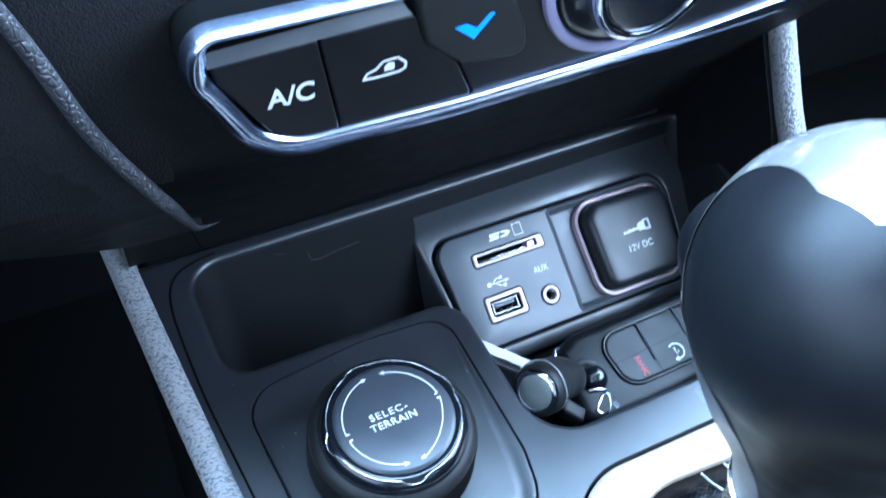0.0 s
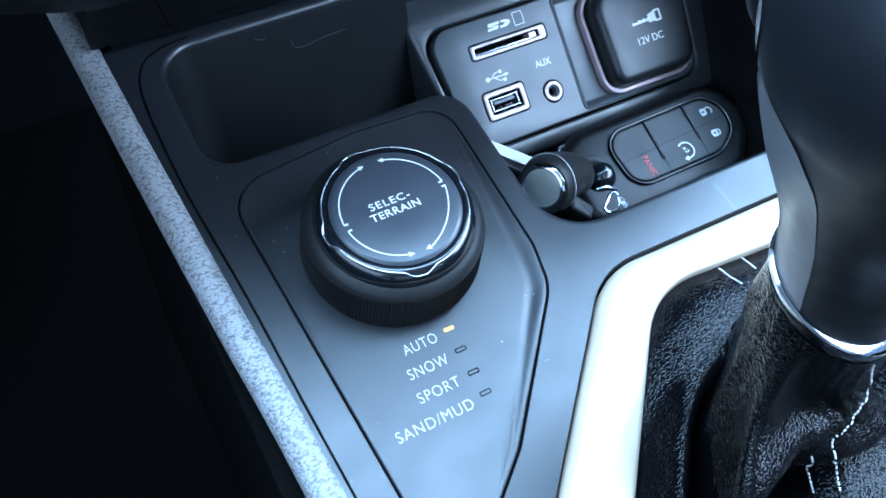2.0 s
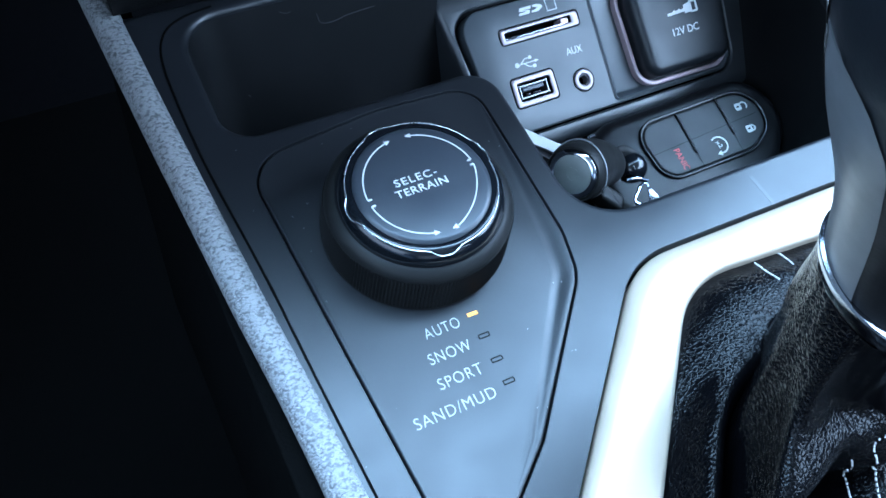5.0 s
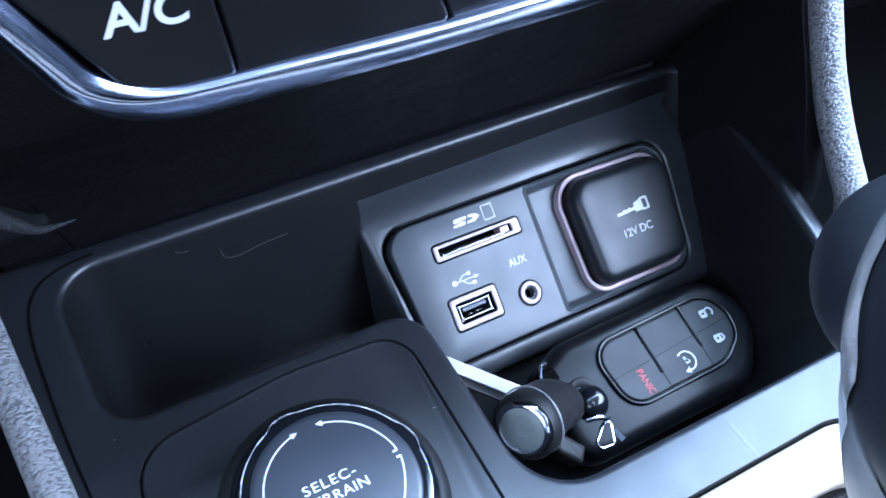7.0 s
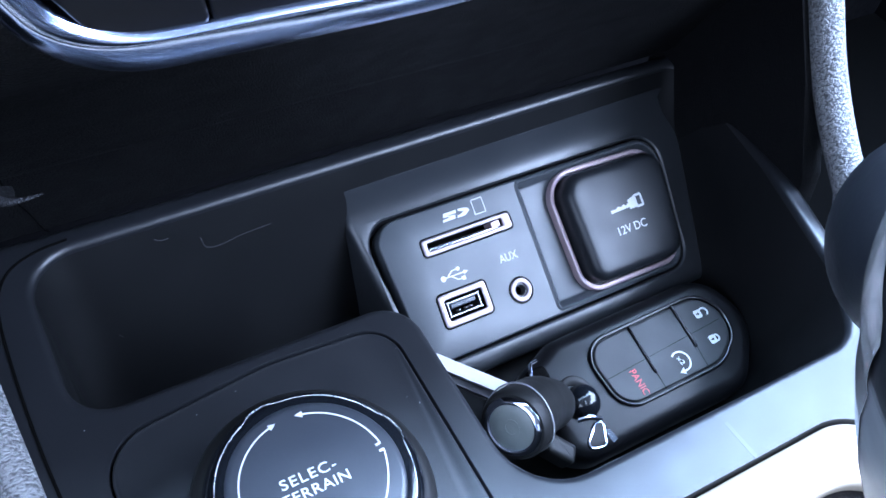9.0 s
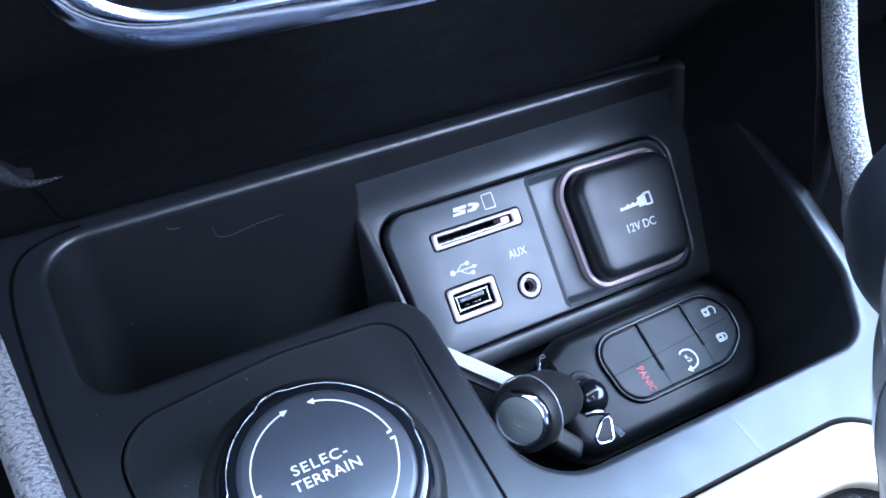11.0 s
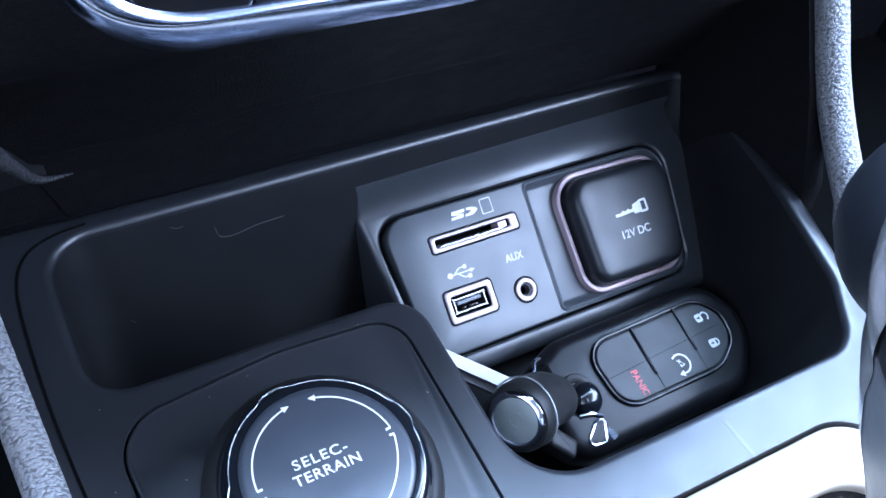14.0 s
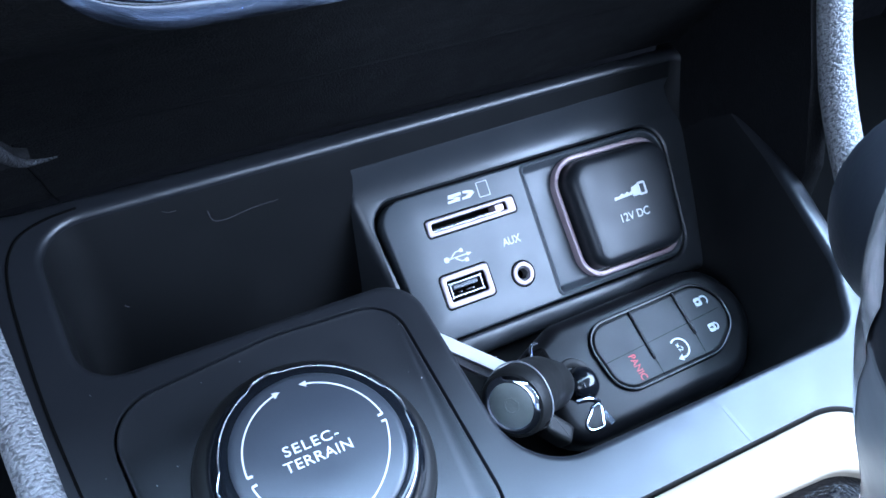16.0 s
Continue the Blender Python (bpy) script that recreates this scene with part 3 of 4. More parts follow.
for a, b in ((7.42, 0), (7.9, 1)):
    if b == 0:
        flat_poly(bm, [(7.42, 4.93), (7.82, 4.93), (7.86, 5.04), (7.56, 5.08), (7.9, 5.08), (7.93, 5.17), (7.5, 5.17), (7.46, 5.06), (7.74, 5.02), (7.44, 5.0)], 0.001)
    else:
        flat_poly(bm, [(7.9, 4.93), (8.16, 4.93), (8.34, 5.04), (8.3, 5.12), (8.12, 5.17), (7.98, 5.17), (7.98, 5.11), (8.16, 5.06), (8.02, 5.0), (7.92, 5.0)], 0.001)
part("card_logo_mark", bm, WHITE, media)
outer = [(8.46, 4.84), (8.84, 4.84), (8.84, 5.3), (8.49, 5.3), (8.46, 5.27)]
bm = bmesh.new()
layers = [(outer, 0.0), (outer, 0.008), (grow(outer, -0.025), 0.008), (grow(outer, -0.025), 0.0)]
stack(bm, layers, top=False)
part("card_mark", bm, WHITE, media)

# outlet cap
CAP = rpoly([(11.3, 1.66, 0.55), (14.75, 1.62, 0.6), (15.12, 4.98, 0.7), (11.2, 5.05, 0.75)], 9)
bm = bmesh.new()
lay = [(CAP, -0.3), (CAP, 0.25)]
for s in range(1, 11):
    a = math.pi / 2 * s / 10
    lay.append((grow(CAP, -0.3 * (1 - math.cos(a))), 0.25 + 0.35 * math.sin(a)))
lay += [(grow(CAP, -0.36), 0.606), (grow(CAP, -0.48), 0.61)]
stack(bm, lay)
cap = part("outlet_cap", bm, material("satin_cap_plastic", (0.015, 0.017, 0.02), 0.36, spec=0.32, grain=(2600, 0.05, "noise")), media, "square black power outlet cap", sharp=60)
part("outlet_trim", frame_ring(grow(CAP, 0.23), grow(CAP, 0.07), -0.3, -0.01, 0.05), PINKISH, media, "thin rosy metal trim ring")
lettering("outlet_lettering", "12V DC", WHITE, cap, 12.52, 2.8, 0.612, 0.26, 1.08, heavy=0.01)
bm = bmesh.new()
flat_poly(bm, [(12.5, 3.5), (13.2, 3.52), (13.2, 3.66), (13.1, 3.6), (13.0, 3.66), (12.9, 3.6), (12.8, 3.65), (12.7, 3.59), (12.5, 3.6)], 0.611)
flat_poly(bm, [(13.2, 3.45), (13.45, 3.45), (13.45, 3.8), (13.2, 3.74)], 0.612)
stack(bm, [(l, z) for l, z in zip([box_loop(13.45, 3.42, 13.75, 3.84, 0.05, 3)] * 2 + [grow(box_loop(13.45, 3.42, 13.75, 3.84, 0.05, 3), -0.07)] * 2, (0.611, 0.619, 0.619, 0.611))], top=False)
part("outlet_mark", bm, WHITE, cap)

# ---- shifter ----
bm = bmesh.new()
rim = grow(BEZEL_OUT, -0.05)
stack(bm, [(rim, -0.6), (rim, -0.12), (grow(rim, -0.03), -0.03), (grow(rim, -0.12), 0.05), (grow(rim, -0.26), 0.13), (grow(rim, -0.42), 0.185), (grow(rim, -0.56), 0.2),
           (grow(BEZEL_IN, 0.14), 0.17), (grow(BEZEL_IN, 0.05), 0.12), (grow(BEZEL_IN, 0.01), 0.04), (BEZEL_IN, -0.05), (BEZEL_IN, -0.6)], top=False)
part("shifter_bezel", bm, SILVER, console, "wide satin silver trim ring", sharp=60)

LEVER_TOP, LEVER_FOOT = Vector((4.7, -6.25, 12.2)), Vector((6.31, -7.21, 4.24))
AX = (LEVER_TOP - LEVER_FOOT).normalized()
AXX = Vector((1, 0, 0)) - AX * AX.x
AXX.normalize()
AXY = AX.cross(AXX)
LM = Matrix(((AXX.x, AXY.x, AX.x, LEVER_FOOT.x * CM), (AXX.y, AXY.y, AX.y, LEVER_FOOT.y * CM), (AXX.z, AXY.z, AX.z, LEVER_FOOT.z * CM), (0, 0, 0, 1)))
lever = thing("gear_shifter", "dark gear shifter with pale silver cap and chrome collar", "gear lever", LM)
H = (LEVER_TOP - LEVER_FOOT).length


BALL = 2.78


def grip_profile(out):
    neck = [(1.22, -0.6), (1.3, 0.0), (1.32, 0.6), (1.35, 1.1), (1.41, 1.8), (1.5, 2.8), (1.62, 3.5), (1.8, 4.2), (2.06, 5.0), (2.26, 5.6), (2.42, 6.2), (2.55, 6.75)]
    ball = [(BALL * math.cos(t), H + BALL * math.sin(t)) for t in (radians(-20 + 110 * i / 24) for i in range(25))]
    return [(r + out, z) for r, z in neck + ball[:-1]] + [(0.02, H + BALL + out)]


def in_lever(p):
    p = Vector(p) - LEVER_FOOT
    return Vector((AXX.dot(p), AXY.dot(p), AX.dot(p)))


def way_in_lever(n):
    return in_lever(LEVER_FOOT + Vector(n))


def cut_away(bm, co, no):
    """Keeps the side to which no points."""
    bmesh.ops.bisect_plane(bm, geom=bm.verts[:] + bm.edges[:] + bm.faces[:], plane_co=co, plane_no=no, clear_inner=True)


part("lever_grip", lathe(grip_profile(0), 96), KNOBSKIN, lever)
# pale shell over the top and the far side of the grip; the near side stays bare
BARE = Vector((-0.851, 0.386, 0.357))
bm = lathe(grip_profile(0.03), 160)
cut_away(bm, in_lever(LEVER_TOP + BARE * 0.851 * BALL), -way_in_lever(BARE))
SIDE_N = Vector((-0.963, -0.061, 0.264))
cut_away(bm, in_lever(LEVER_TOP + SIDE_N * 1.95), -way_in_lever(SIDE_N))
SHELL_N = Vector((0.656, 0.737, 0.164))
cut_away(bm, in_lever(LEVER_TOP - SHELL_N * 0.54), way_in_lever(SHELL_N))
part("grip_cap", bm, CAPWHITE, lever, "pale silver cap")


def along(table, z):
    """Linear reading of a table of (key, value)."""
    for (z0, v0), (z1, v1) in zip(table, table[1:]):
        if z <= z1:
            return v0 + (v1 - v0) * max(0.0, z - z0) / (z1 - z0)
    return table[-1][1]


edge = [(p.x, p.y) for p in smooth_line([(-0.2, 193, 0), (1.6, 190, 0), (3.0, 188, 0), (5.5, 189, 0), (6.4, 187, 0), (6.9, 181, 0), (7.3, 172, 0), (7.6, 155, 0), (7.8, 125, 0)], 6)]
girth = [(z, r) for r, z in grip_profile(0.02)]
bm = bmesh.new()
grid = []
for i in range(41):
    z = -0.2 + 7.9 * i / 40
    last = along(edge, z)
    grid.append([bm.verts.new((along(girth, z) * math.cos(radians(t)), along(girth, z) * math.sin(radians(t)), z)) for t in (55 + (last - 55) * j / 20 for j in range(21))])
for p, q in zip(grid, grid[1:]):
    for j in range(20):
        bm.faces.new((p[j], p[j + 1], q[j + 1], q[j]))
bmesh.ops.solidify(bm, geom=bm.faces[:], thickness=0.05)
part("side_panel", bm, material("grey_side_plastic", (0.13, 0.13, 0.135), 0.42), lever, "grey plastic side of lever")
bm = bmesh.new()
bmesh.ops.create_uvsphere(bm, u_segments=40, v_segments=24, radius=1.15)
for v in bm.verts:
    v.co.z *= 1.06
    v.co += in_lever((4.32, -4.21, 11.27))
part("release_button", bm, KNOBSKIN, lever, "dark thumb release button")


def ring_height(x, y):
    """Height of the slanted collar along the lever."""
    return 1.13 - 0.44 * x + 0.37 * y


bm = lathe([(1.3, -0.72), (1.4, -0.68), (1.45, -0.55), (1.53, -0.14), (1.52, -0.06), (1.46, -0.01), (1.3, 0.0)], 72)
for v in bm.verts:
    v.co.z += ring_height(v.co.x, v.co.y)
# plain chrome, its colour darkened for the black boot it mirrors
part("collar", bm, material("chrome_with_dark_reflection", (0.34, 0.36, 0.4), 0.12, metal=1.0), lever, "chrome collar")

boot = thing("shifter_boot", "pleated black leather shifter boot with white stitching", "shifter boot")
K = 180
BC = Vector((7.0, -8.6, 0))


def ray_out(loop, c, a):
    d, best = Vector((math.cos(a), math.sin(a))), 0
    for i in range(len(loop)):
        p, q = Vector(loop[i]), Vector(loop[(i + 1) % len(loop)])
        e = q - p
        den = d.x * e.y - d.y * e.x
        if abs(den) > 1e-9:
            w = p - Vector(c[:2])
            t, s = (w.x * e.y - w.y * e.x) / den, (w.x * d.y - w.y * d.x) / den
            if t > 0 and -1e-6 <= s <= 1 + 1e-6:
                best = max(best, t)
    return best


# a pouch on the near side: share of the way in to the collar and up to it
POUCH_OUT = [(p.x, p.y) for p in smooth_line([(0, 0, 0), (0.2, 0.24, 0), (0.3, 0.26, 0), (0.38, -0.15, 0), (0.46, -0.08, 0), (0.64, 0.62, 0), (1.0, 1.0, 0)], 6)]
POUCH_UP = [(p.x, p.y) for p in smooth_line([(0, 0, 0), (0.2, 0.22, 0), (0.3, 0.36, 0), (0.38, 0.42, 0), (0.46, 0.5, 0), (0.64, 0.6, 0), (1.0, 1.0, 0)], 6)]


def boot_point(a, f):
    """a: angle round the lever; f: 0 at the bezel, 0.45 at the crease, 1 at the collar."""
    out = Vector((math.cos(a), math.sin(a), 0))
    rb = ray_out(BEZEL_IN, BC, a) + 0.12
    foot = Vector((BC.x + rb * out.x, BC.y + rb * out.y, -0.25))
    wave = 0.5 * math.sin(4 * a + 0.4) + 0.3 * math.sin(7 * a + 2.0)
    slack = max(0.0, min(1.0, (0.55 - out.y) / 0.75))
    slack = slack * slack * (3 - 2 * slack) * max(0.15, min(1.0, (out.y + 1.02) / 0.35))
    rm = min((2.35 + 0.35 * wave) * slack + 1.85 * (1 - slack), rb - 0.9)
    mid = Vector((7.5 + rm * out.x, -7.6 + min(rm, 2.6) * out.y, (-0.95 + 0.3 * wave) * slack + 0.4 * (1 - slack)))
    # along the slanted side a rolled fold runs beside the bezel
    square = out.dot(Vector((-0.768, 0.64, 0)))
    fold = max(0.0, min(1.0, (square - 0.25) / 0.35)) * max(0.0, min(1.0, (0.62 - out.y) / 0.35))
    fold = fold * fold * (3 - 2 * fold)
    rf = rb - 1.55 / max(0.4, square)
    mid = mid.lerp(Vector((BC.x + rf * out.x, BC.y + rf * out.y, -0.75)), fold)
    cx, cy = 1.44 * math.cos(a), 1.44 * math.sin(a)
    top = LEVER_FOOT + AXX * cx + AXY * cy + AX * (ring_height(cx, cy) - 0.62)
    if f < 0.45:
        g = f / 0.45
        p = foot.lerp(mid, g)
        p.z += (1 - fold) * slack * math.sin(math.pi * g ** 1.5) * (0.95 + 0.2 * wave) + (0.2 + 0.15 * slack) * math.sin(math.pi * g) + fold * 0.95 * math.sin(math.pi * g ** 1.9)
    else:
        g = (f - 0.45) / 0.55
        pouch = math.exp(-((a - 3.9) / 0.55) ** 2)
        p = mid.lerp(top, along(POUCH_OUT, g) * pouch + g ** 0.72 * (1 - pouch))
        p.z = mid.z + (top.z - mid.z) * (along(POUCH_UP, g) * pouch + g * (1 - pouch)) - 0.5 * math.exp(-((g - 0.3) / 0.12) ** 2) * max(0.0, -out.y) * max(0.0, math.sin(2.2 * a + 0.6))
        pleat = (0.25 + 0.75 * slack) * math.sin(5 * a + 3.2 * g + 0.5) * 0.55 + 0.45 * noise.noise((2.4 * math.cos(a), 2.4 * math.sin(a), 2.2 * g))
        bow = math.sin(math.pi * g ** 0.7)
        p += out * (bow * (-0.1 + 0.28 * pleat) + 0.75 * max(0.0, 0.3 - 0.8 * out.y) * math.exp(-((g - 0.24) / 0.13) ** 2)) + Vector((0, 0, 0.3 * bow * pleat))
    p += out * 0.05 * noise.noise((9 * math.cos(a), 9 * math.sin(a), 8 * f))
    return p


bm = bmesh.new()
rows = [[bm.verts.new(boot_point(2 * math.pi * i / K, j / 72)) for i in range(K)] for j in range(73)]
for a, b in zip(rows, rows[1:]):
    bridge(bm, a, b)
drape = BVHTree.FromBMesh(bm)
part("boot_leather", bm, LEATHER, boot, sharp=85)
for path in ([(7.75, -4.21, -0.11), (7.73, -4.35, -0.01), (7.69, -4.62, 0.15), (7.72, -4.81, 0.24), (7.76, -5, 0.31)],
             [(8.58, -4.19, -0.17), (8.57, -4.31, -0.1), (8.54, -4.53, 0.04), (8.49, -4.75, 0.17)],
             [(5.82, -9.39, 1.23), (6.43, -9.57, -0.13), (6.27, -9.79, -0.12), (6.13, -10.03, -0.08), (6.06, -10.16, -0.05)],
             [(6.27, -9.35, 1.61), (6.22, -9.57, 1.42), (6.87, -9.82, 0.21), (6.69, -10.1, 0.21), (6.49, -10.44, 0.22)],
             [(6.32, -9.31, 1.66), (6.6, -9.29, 1.76), (6.86, -9.19, 1.93), (7.05, -9.09, 2.1), (7.28, -8.92, 2.29), (6.68, -8.8, 3.46), (6.32, -8.65, 4.23)]):
    line = smooth_line(path, 9)
    bm = bmesh.new()
    for k in range(0, len(line) - 2, 3):
        ends = []
        for q, lift in zip(line[k:k + 3], (0.0, 0.035, 0.0)):
            spot, normal = drape.find_nearest(q)[:2]
            if normal.dot(Vector((-0.5, -0.4, 0.77))) < 0:
                normal = -normal
            ends.append(spot + normal * lift)
        tube(ends, 0.024, 6, bm=bm)
    part("stitching", bm, THREAD, boot, "white stitched seam")

# ---- key fob ----
FT = radians(10)
FM = Matrix(((1, 0, 0, 11 * CM), (0, math.cos(FT), -math.sin(FT), 1.2 * CM), (0, math.sin(FT), math.cos(FT), -3.5 * CM), (0, 0, 0, 1)))
fob = thing("key_fob", "black plastic remote key fob with rubber buttons", "key fob", FM)
SHELL = rpoly([(-3.5, -1.6, 0.9), (2.75, -1.62, 1.4), (4.3, 0.15, 1.6), (3.38, 1.98, 1.3), (-2.3, 1.9, 0.9), (-3.7, 1.3, 0.6)], 9)
bm = bmesh.new()
lay = [(grow(SHELL, -0.5), -1.4), (grow(SHELL, -0.12), -1.25), (SHELL, -0.9), (SHELL, -0.5)]
for s in range(1, 7):
    a = math.pi / 2 * s / 6
    lay.append((grow(SHELL, -0.45 * (1 - math.cos(a))), -0.5 + 0.45 * math.sin(a)))
stack(bm, lay, bottom=True)
shell = part("shell", bm, FOBSHELL, fob, sharp=60)
PADL = rpoly([(-1.5, -0.85, 0.8), (2.2, -0.82, 1.4), (3.12, -0.2, 0.9), (3.25, 0.75, 0.9), (2.65, 1.46, 0.9), (-1.75, 1.38, 0.8)], 8)
part("button_rim", frame_ring(PADL, grow(PADL, -0.1), -0.1, 0.05, 0.04), FOBRIM, fob)
part("button_pad", slab(grow(PADL, -0.13), -0.1, 0.03, 0.05), FOBKEY, fob)
part("divider", block(-0.01, -0.22, -0.05, 0.07, 1.3, 0.09, 0.035), FOBRIM, fob)
part("divider", block(1.64, -0.04, -0.05, 1.72, 1.38, 0.09, 0.035), FOBRIM, fob)
bm = bmesh.new()
flat_poly(bm, [(-1.55, 0.17), (2.9, 0.42), (2.9, 0.435), (-1.55, 0.19)], 0.029, 0.004)
part("button_seam", bm, VOID, fob)
bm = bmesh.new()
flat_poly(bm, [(0.03, -0.75), (0.05, -0.75), (0.06, -0.22), (0.04, -0.22)], 0.029, 0.004)
part("button_seam", bm, VOID, fob)
bm = bmesh.new()
flat_poly(bm, [(1.64, -0.65), (1.66, -0.65), (1.7, -0.04), (1.68, -0.04)], 0.029, 0.004)
part("button_seam", bm, VOID, fob)
lettering("panic_lettering", "PANIC", RED, fob, -0.72, 0.13, 0.032, 0.22, 0.76, turn=-88)
bm = bmesh.new()
arc(0.95, -0.22, 0.29, 130, -110, 0.05, 0.031, bm)
flat_poly(bm, [(0.72, -0.5), (0.88, -0.6), (0.9, -0.4)], 0.032)
part("remote_start_mark", bm, WHITE, fob)
lettering("remote_start_lettering", "x2", WHITE, fob, 0.86, -0.08, 0.032, 0.15, 0.26, turn=-80)


def padlock(x, y, is_open):
    bm = bmesh.new()
    flat_poly(bm, box_loop(x - 0.14, y - 0.14, x + 0.1, y + 0.12, 0.06, 3), 0.031)
    if is_open:
        arc(x + 0.19, y - 0.02, 0.13, -60, 150, 0.05, 0.031, bm)
    else:
        arc(x + 0.1, y - 0.01, 0.1, -90, 90, 0.05, 0.031, bm)
    mark = part("unlock_mark" if is_open else "lock_mark", bm, WHITE, fob)
    bm = bmesh.new()
    flat_poly(bm, circle(x - 0.02, y - 0.01, 0.038, 14), 0.04)
    flat_poly(bm, [(x - 0.1, y - 0.025), (x - 0.02, y - 0.025), (x - 0.02, y + 0.005), (x - 0.1, y + 0.005)], 0.041)
    part("keyhole", bm, FOBKEY, mark)


padlock(2.34, -0.03, False)
padlock(2.38, 0.82, True)

# ---- key strap ----
strap = thing("key_strap", "black key strap with round metal badge and clasp", "key strap")


def facing(c, n):
    n = Vector(n).normalized()
    m = n.to_track_quat("Z", "Y").to_matrix().to_4x4()
    m.translation = Vector(c) * CM
    return m


def turned(name, bm, mat, m, label="", parent=strap, sharp=38):
    ob = part(name, bm, mat, parent, label, sharp)
    ob.matrix_local = m
    return ob


BADGE_AT, BADGE_N = (5.16, 0.4, -0.9), (-0.82, -0.35, 0.45)
BF = facing(BADGE_AT, BADGE_N)
turned("badge_housing", lathe([(0.5, -1.2), (0.74, -1.1), (0.8, -0.8), (0.85, -0.3), (0.83, -0.08), (0.78, 0.02), (0.7, 0.02)], 56), RUBBER, BF)
turned("badge_rim", lathe([(0.54, 0.0), (0.56, 0.07), (0.6, 0.085), (0.69, 0.055), (0.74, -0.02), (0.7, -0.1)], 56), CHROME, BF, "chrome badge rim")
turned("badge_face", lathe([(0.56, 0.0), (0.55, 0.05), (0.52, 0.06), (0.3, 0.065), (0.02, 0.065)], 56), BADGE, BF, "worn metal badge")
turned("badge_emboss", lathe([(0.2, 0.05), (0.2, 0.068), (0.17, 0.074), (0.15, 0.068), (0.15, 0.06)], 40), BADGE, BF)
turned("housing_edge", tube([(0.87 * math.cos(a), 0.87 * math.sin(a), -0.42 + 0.1 * math.sin(2 * a)) for a in (2 * math.pi * i / 48 for i in range(48))], 0.022, 6, closed=True), material("grey_moulding_edge", (0.2, 0.2, 0.21), 0.35), BF)
# flat pale bar running into the housing
def flat_bar(p, q, wide, thick, up):
    p, q, up = Vector(p), Vector(q), Vector(up)
    t = (q - p).normalized()
    side = t.cross(up).normalized()
    up = side.cross(t)
    bm = bmesh.new()
    layers = []
    for o in (p, q):
        layers.append([bm.verts.new(o + side * (a * wide / 2) + up * (b * thick / 2)) for a, b in ((-1, -0.7), (-0.9, -1), (0.9, -1), (1, -0.7), (1, 0.7), (0.9, 1), (-0.9, 1), (-1, 0.7))])
    bridge(bm, *layers)
    bm.faces.new(layers[0][::-1]), bm.faces.new(layers[1])
    return bm


part("strap_bar", flat_bar((4.6, 4.2, -2.58), (6.6, 1.62, -2.5), 0.34, 0.16, (-0.3, -0.2, 0.9)), material("pale_strap", (0.85, 0.85, 0.84), 0.5), strap, "pale flat bar")
part("strap_edge", flat_bar((4.52, 4.1, -2.8), (6.52, 1.52, -2.72), 0.36, 0.2, (-0.3, -0.2, 0.9)), material("grey_strap_edge", (0.16, 0.16, 0.17), 0.5), strap)
part("sleeve", tube(smooth_line([(5.7, 0.62, -1.2), (6.3, 0.85, -1.6), (6.85, 0.88, -1.95), (7.3, 0.85, -2.3)], 6), [0.8, 0.8, 0.79, 0.78, 0.77, 0.76, 0.75, 0.74, 0.72, 0.7, 0.68, 0.66, 0.64, 0.62, 0.58, 0.54, 0.48, 0.4, 0.3], 24), RUBBER, strap)
foot = part("strap_foot", slab(box_loop(-0.42, -0.26, 0.42, 0.26, 0.12, 5), -0.3, 0.14, 0.12, 4), RUBBER, strap)
foot.matrix_local = Matrix.Translation(Vector((6.28, -0.28, -1.75)) * CM) @ Matrix.Rotation(radians(-42), 4, "Z") @ Matrix.Rotation(radians(26), 4, "Y")
part("swivel_ball", lathe([(0.2, -0.45), (0.38, -0.3), (0.47, -0.1), (0.47, 0.08), (0.4, 0.26), (0.26, 0.38), (0.08, 0.43)], 36), GLOSS, strap, "glossy black swivel ball").matrix_local = facing((7.95, 0.77, -2.5), (-0.2, -0.4, 0.9))
part("swivel_hood", tube(smooth_line([(7.3, 1.05, -2.1), (7.75, 1.35, -2.25), (8.2, 1.3, -2.45), (8.42, 0.95, -2.6)], 6), 0.13, 10, flat=0.7), RUBBER, strap)
part("fob_lug", tube(smooth_line([(7.3, 1.85, -3.1), (7.35, 2.15, -2.85), (7.5, 2.42, -2.8), (7.75, 2.5, -2.9)], 6), 0.05, 8), CHROME, strap, "thin metal key loop")
part("lug_opening", block(7.35, 1.95, -3.35, 7.95, 2.4, -2.98, 0.12), VOID, strap)
part("clasp_arm", tube(smooth_line([(7.45, 0.35, -2.35), (7.8, 0.28, -2.35), (8.12, 0.16, -2.5)], 5), 0.07, 10, flat=0.6), CHROME, strap)
# bent three-cornered wire ring
wire = rpoly([(7.25, -0.38, 0.16), (7.9, -0.46, 0.16), (8.16, 0.15, 0.14), (7.85, 0.12, 0.12)], 5)
part("clasp_ring", tube([(x, y, -2.62 + 0.2 * (y + 0.38)) for x, y in wire], 0.034, 8, closed=True, flat=1.4), CHROME, strap, "small chrome wire ring")
part("clasp_tip", flat_bar((8.1, -0.1, -2.6), (8.22, -0.42, -2.7), 0.16, 0.08, (-0.3, -0.5, 0.8)), CHROME, strap)

# ---- dashboard stack over the tray ----
def extrude_x(profile, x0, x1, bm=None):
    bm = bm or bmesh.new()
    a = [bm.verts.new((x0, y, z)) for y, z in profile]
    b = [bm.verts.new((x1, y, z)) for y, z in profile]
    bridge(bm, a, b)
    bm.faces.new(a[::-1]), bm.faces.new(b)
    return bm


dash = thing("dashboard", "grained black lower dashboard over console tray", "dashboard", kind="structure")
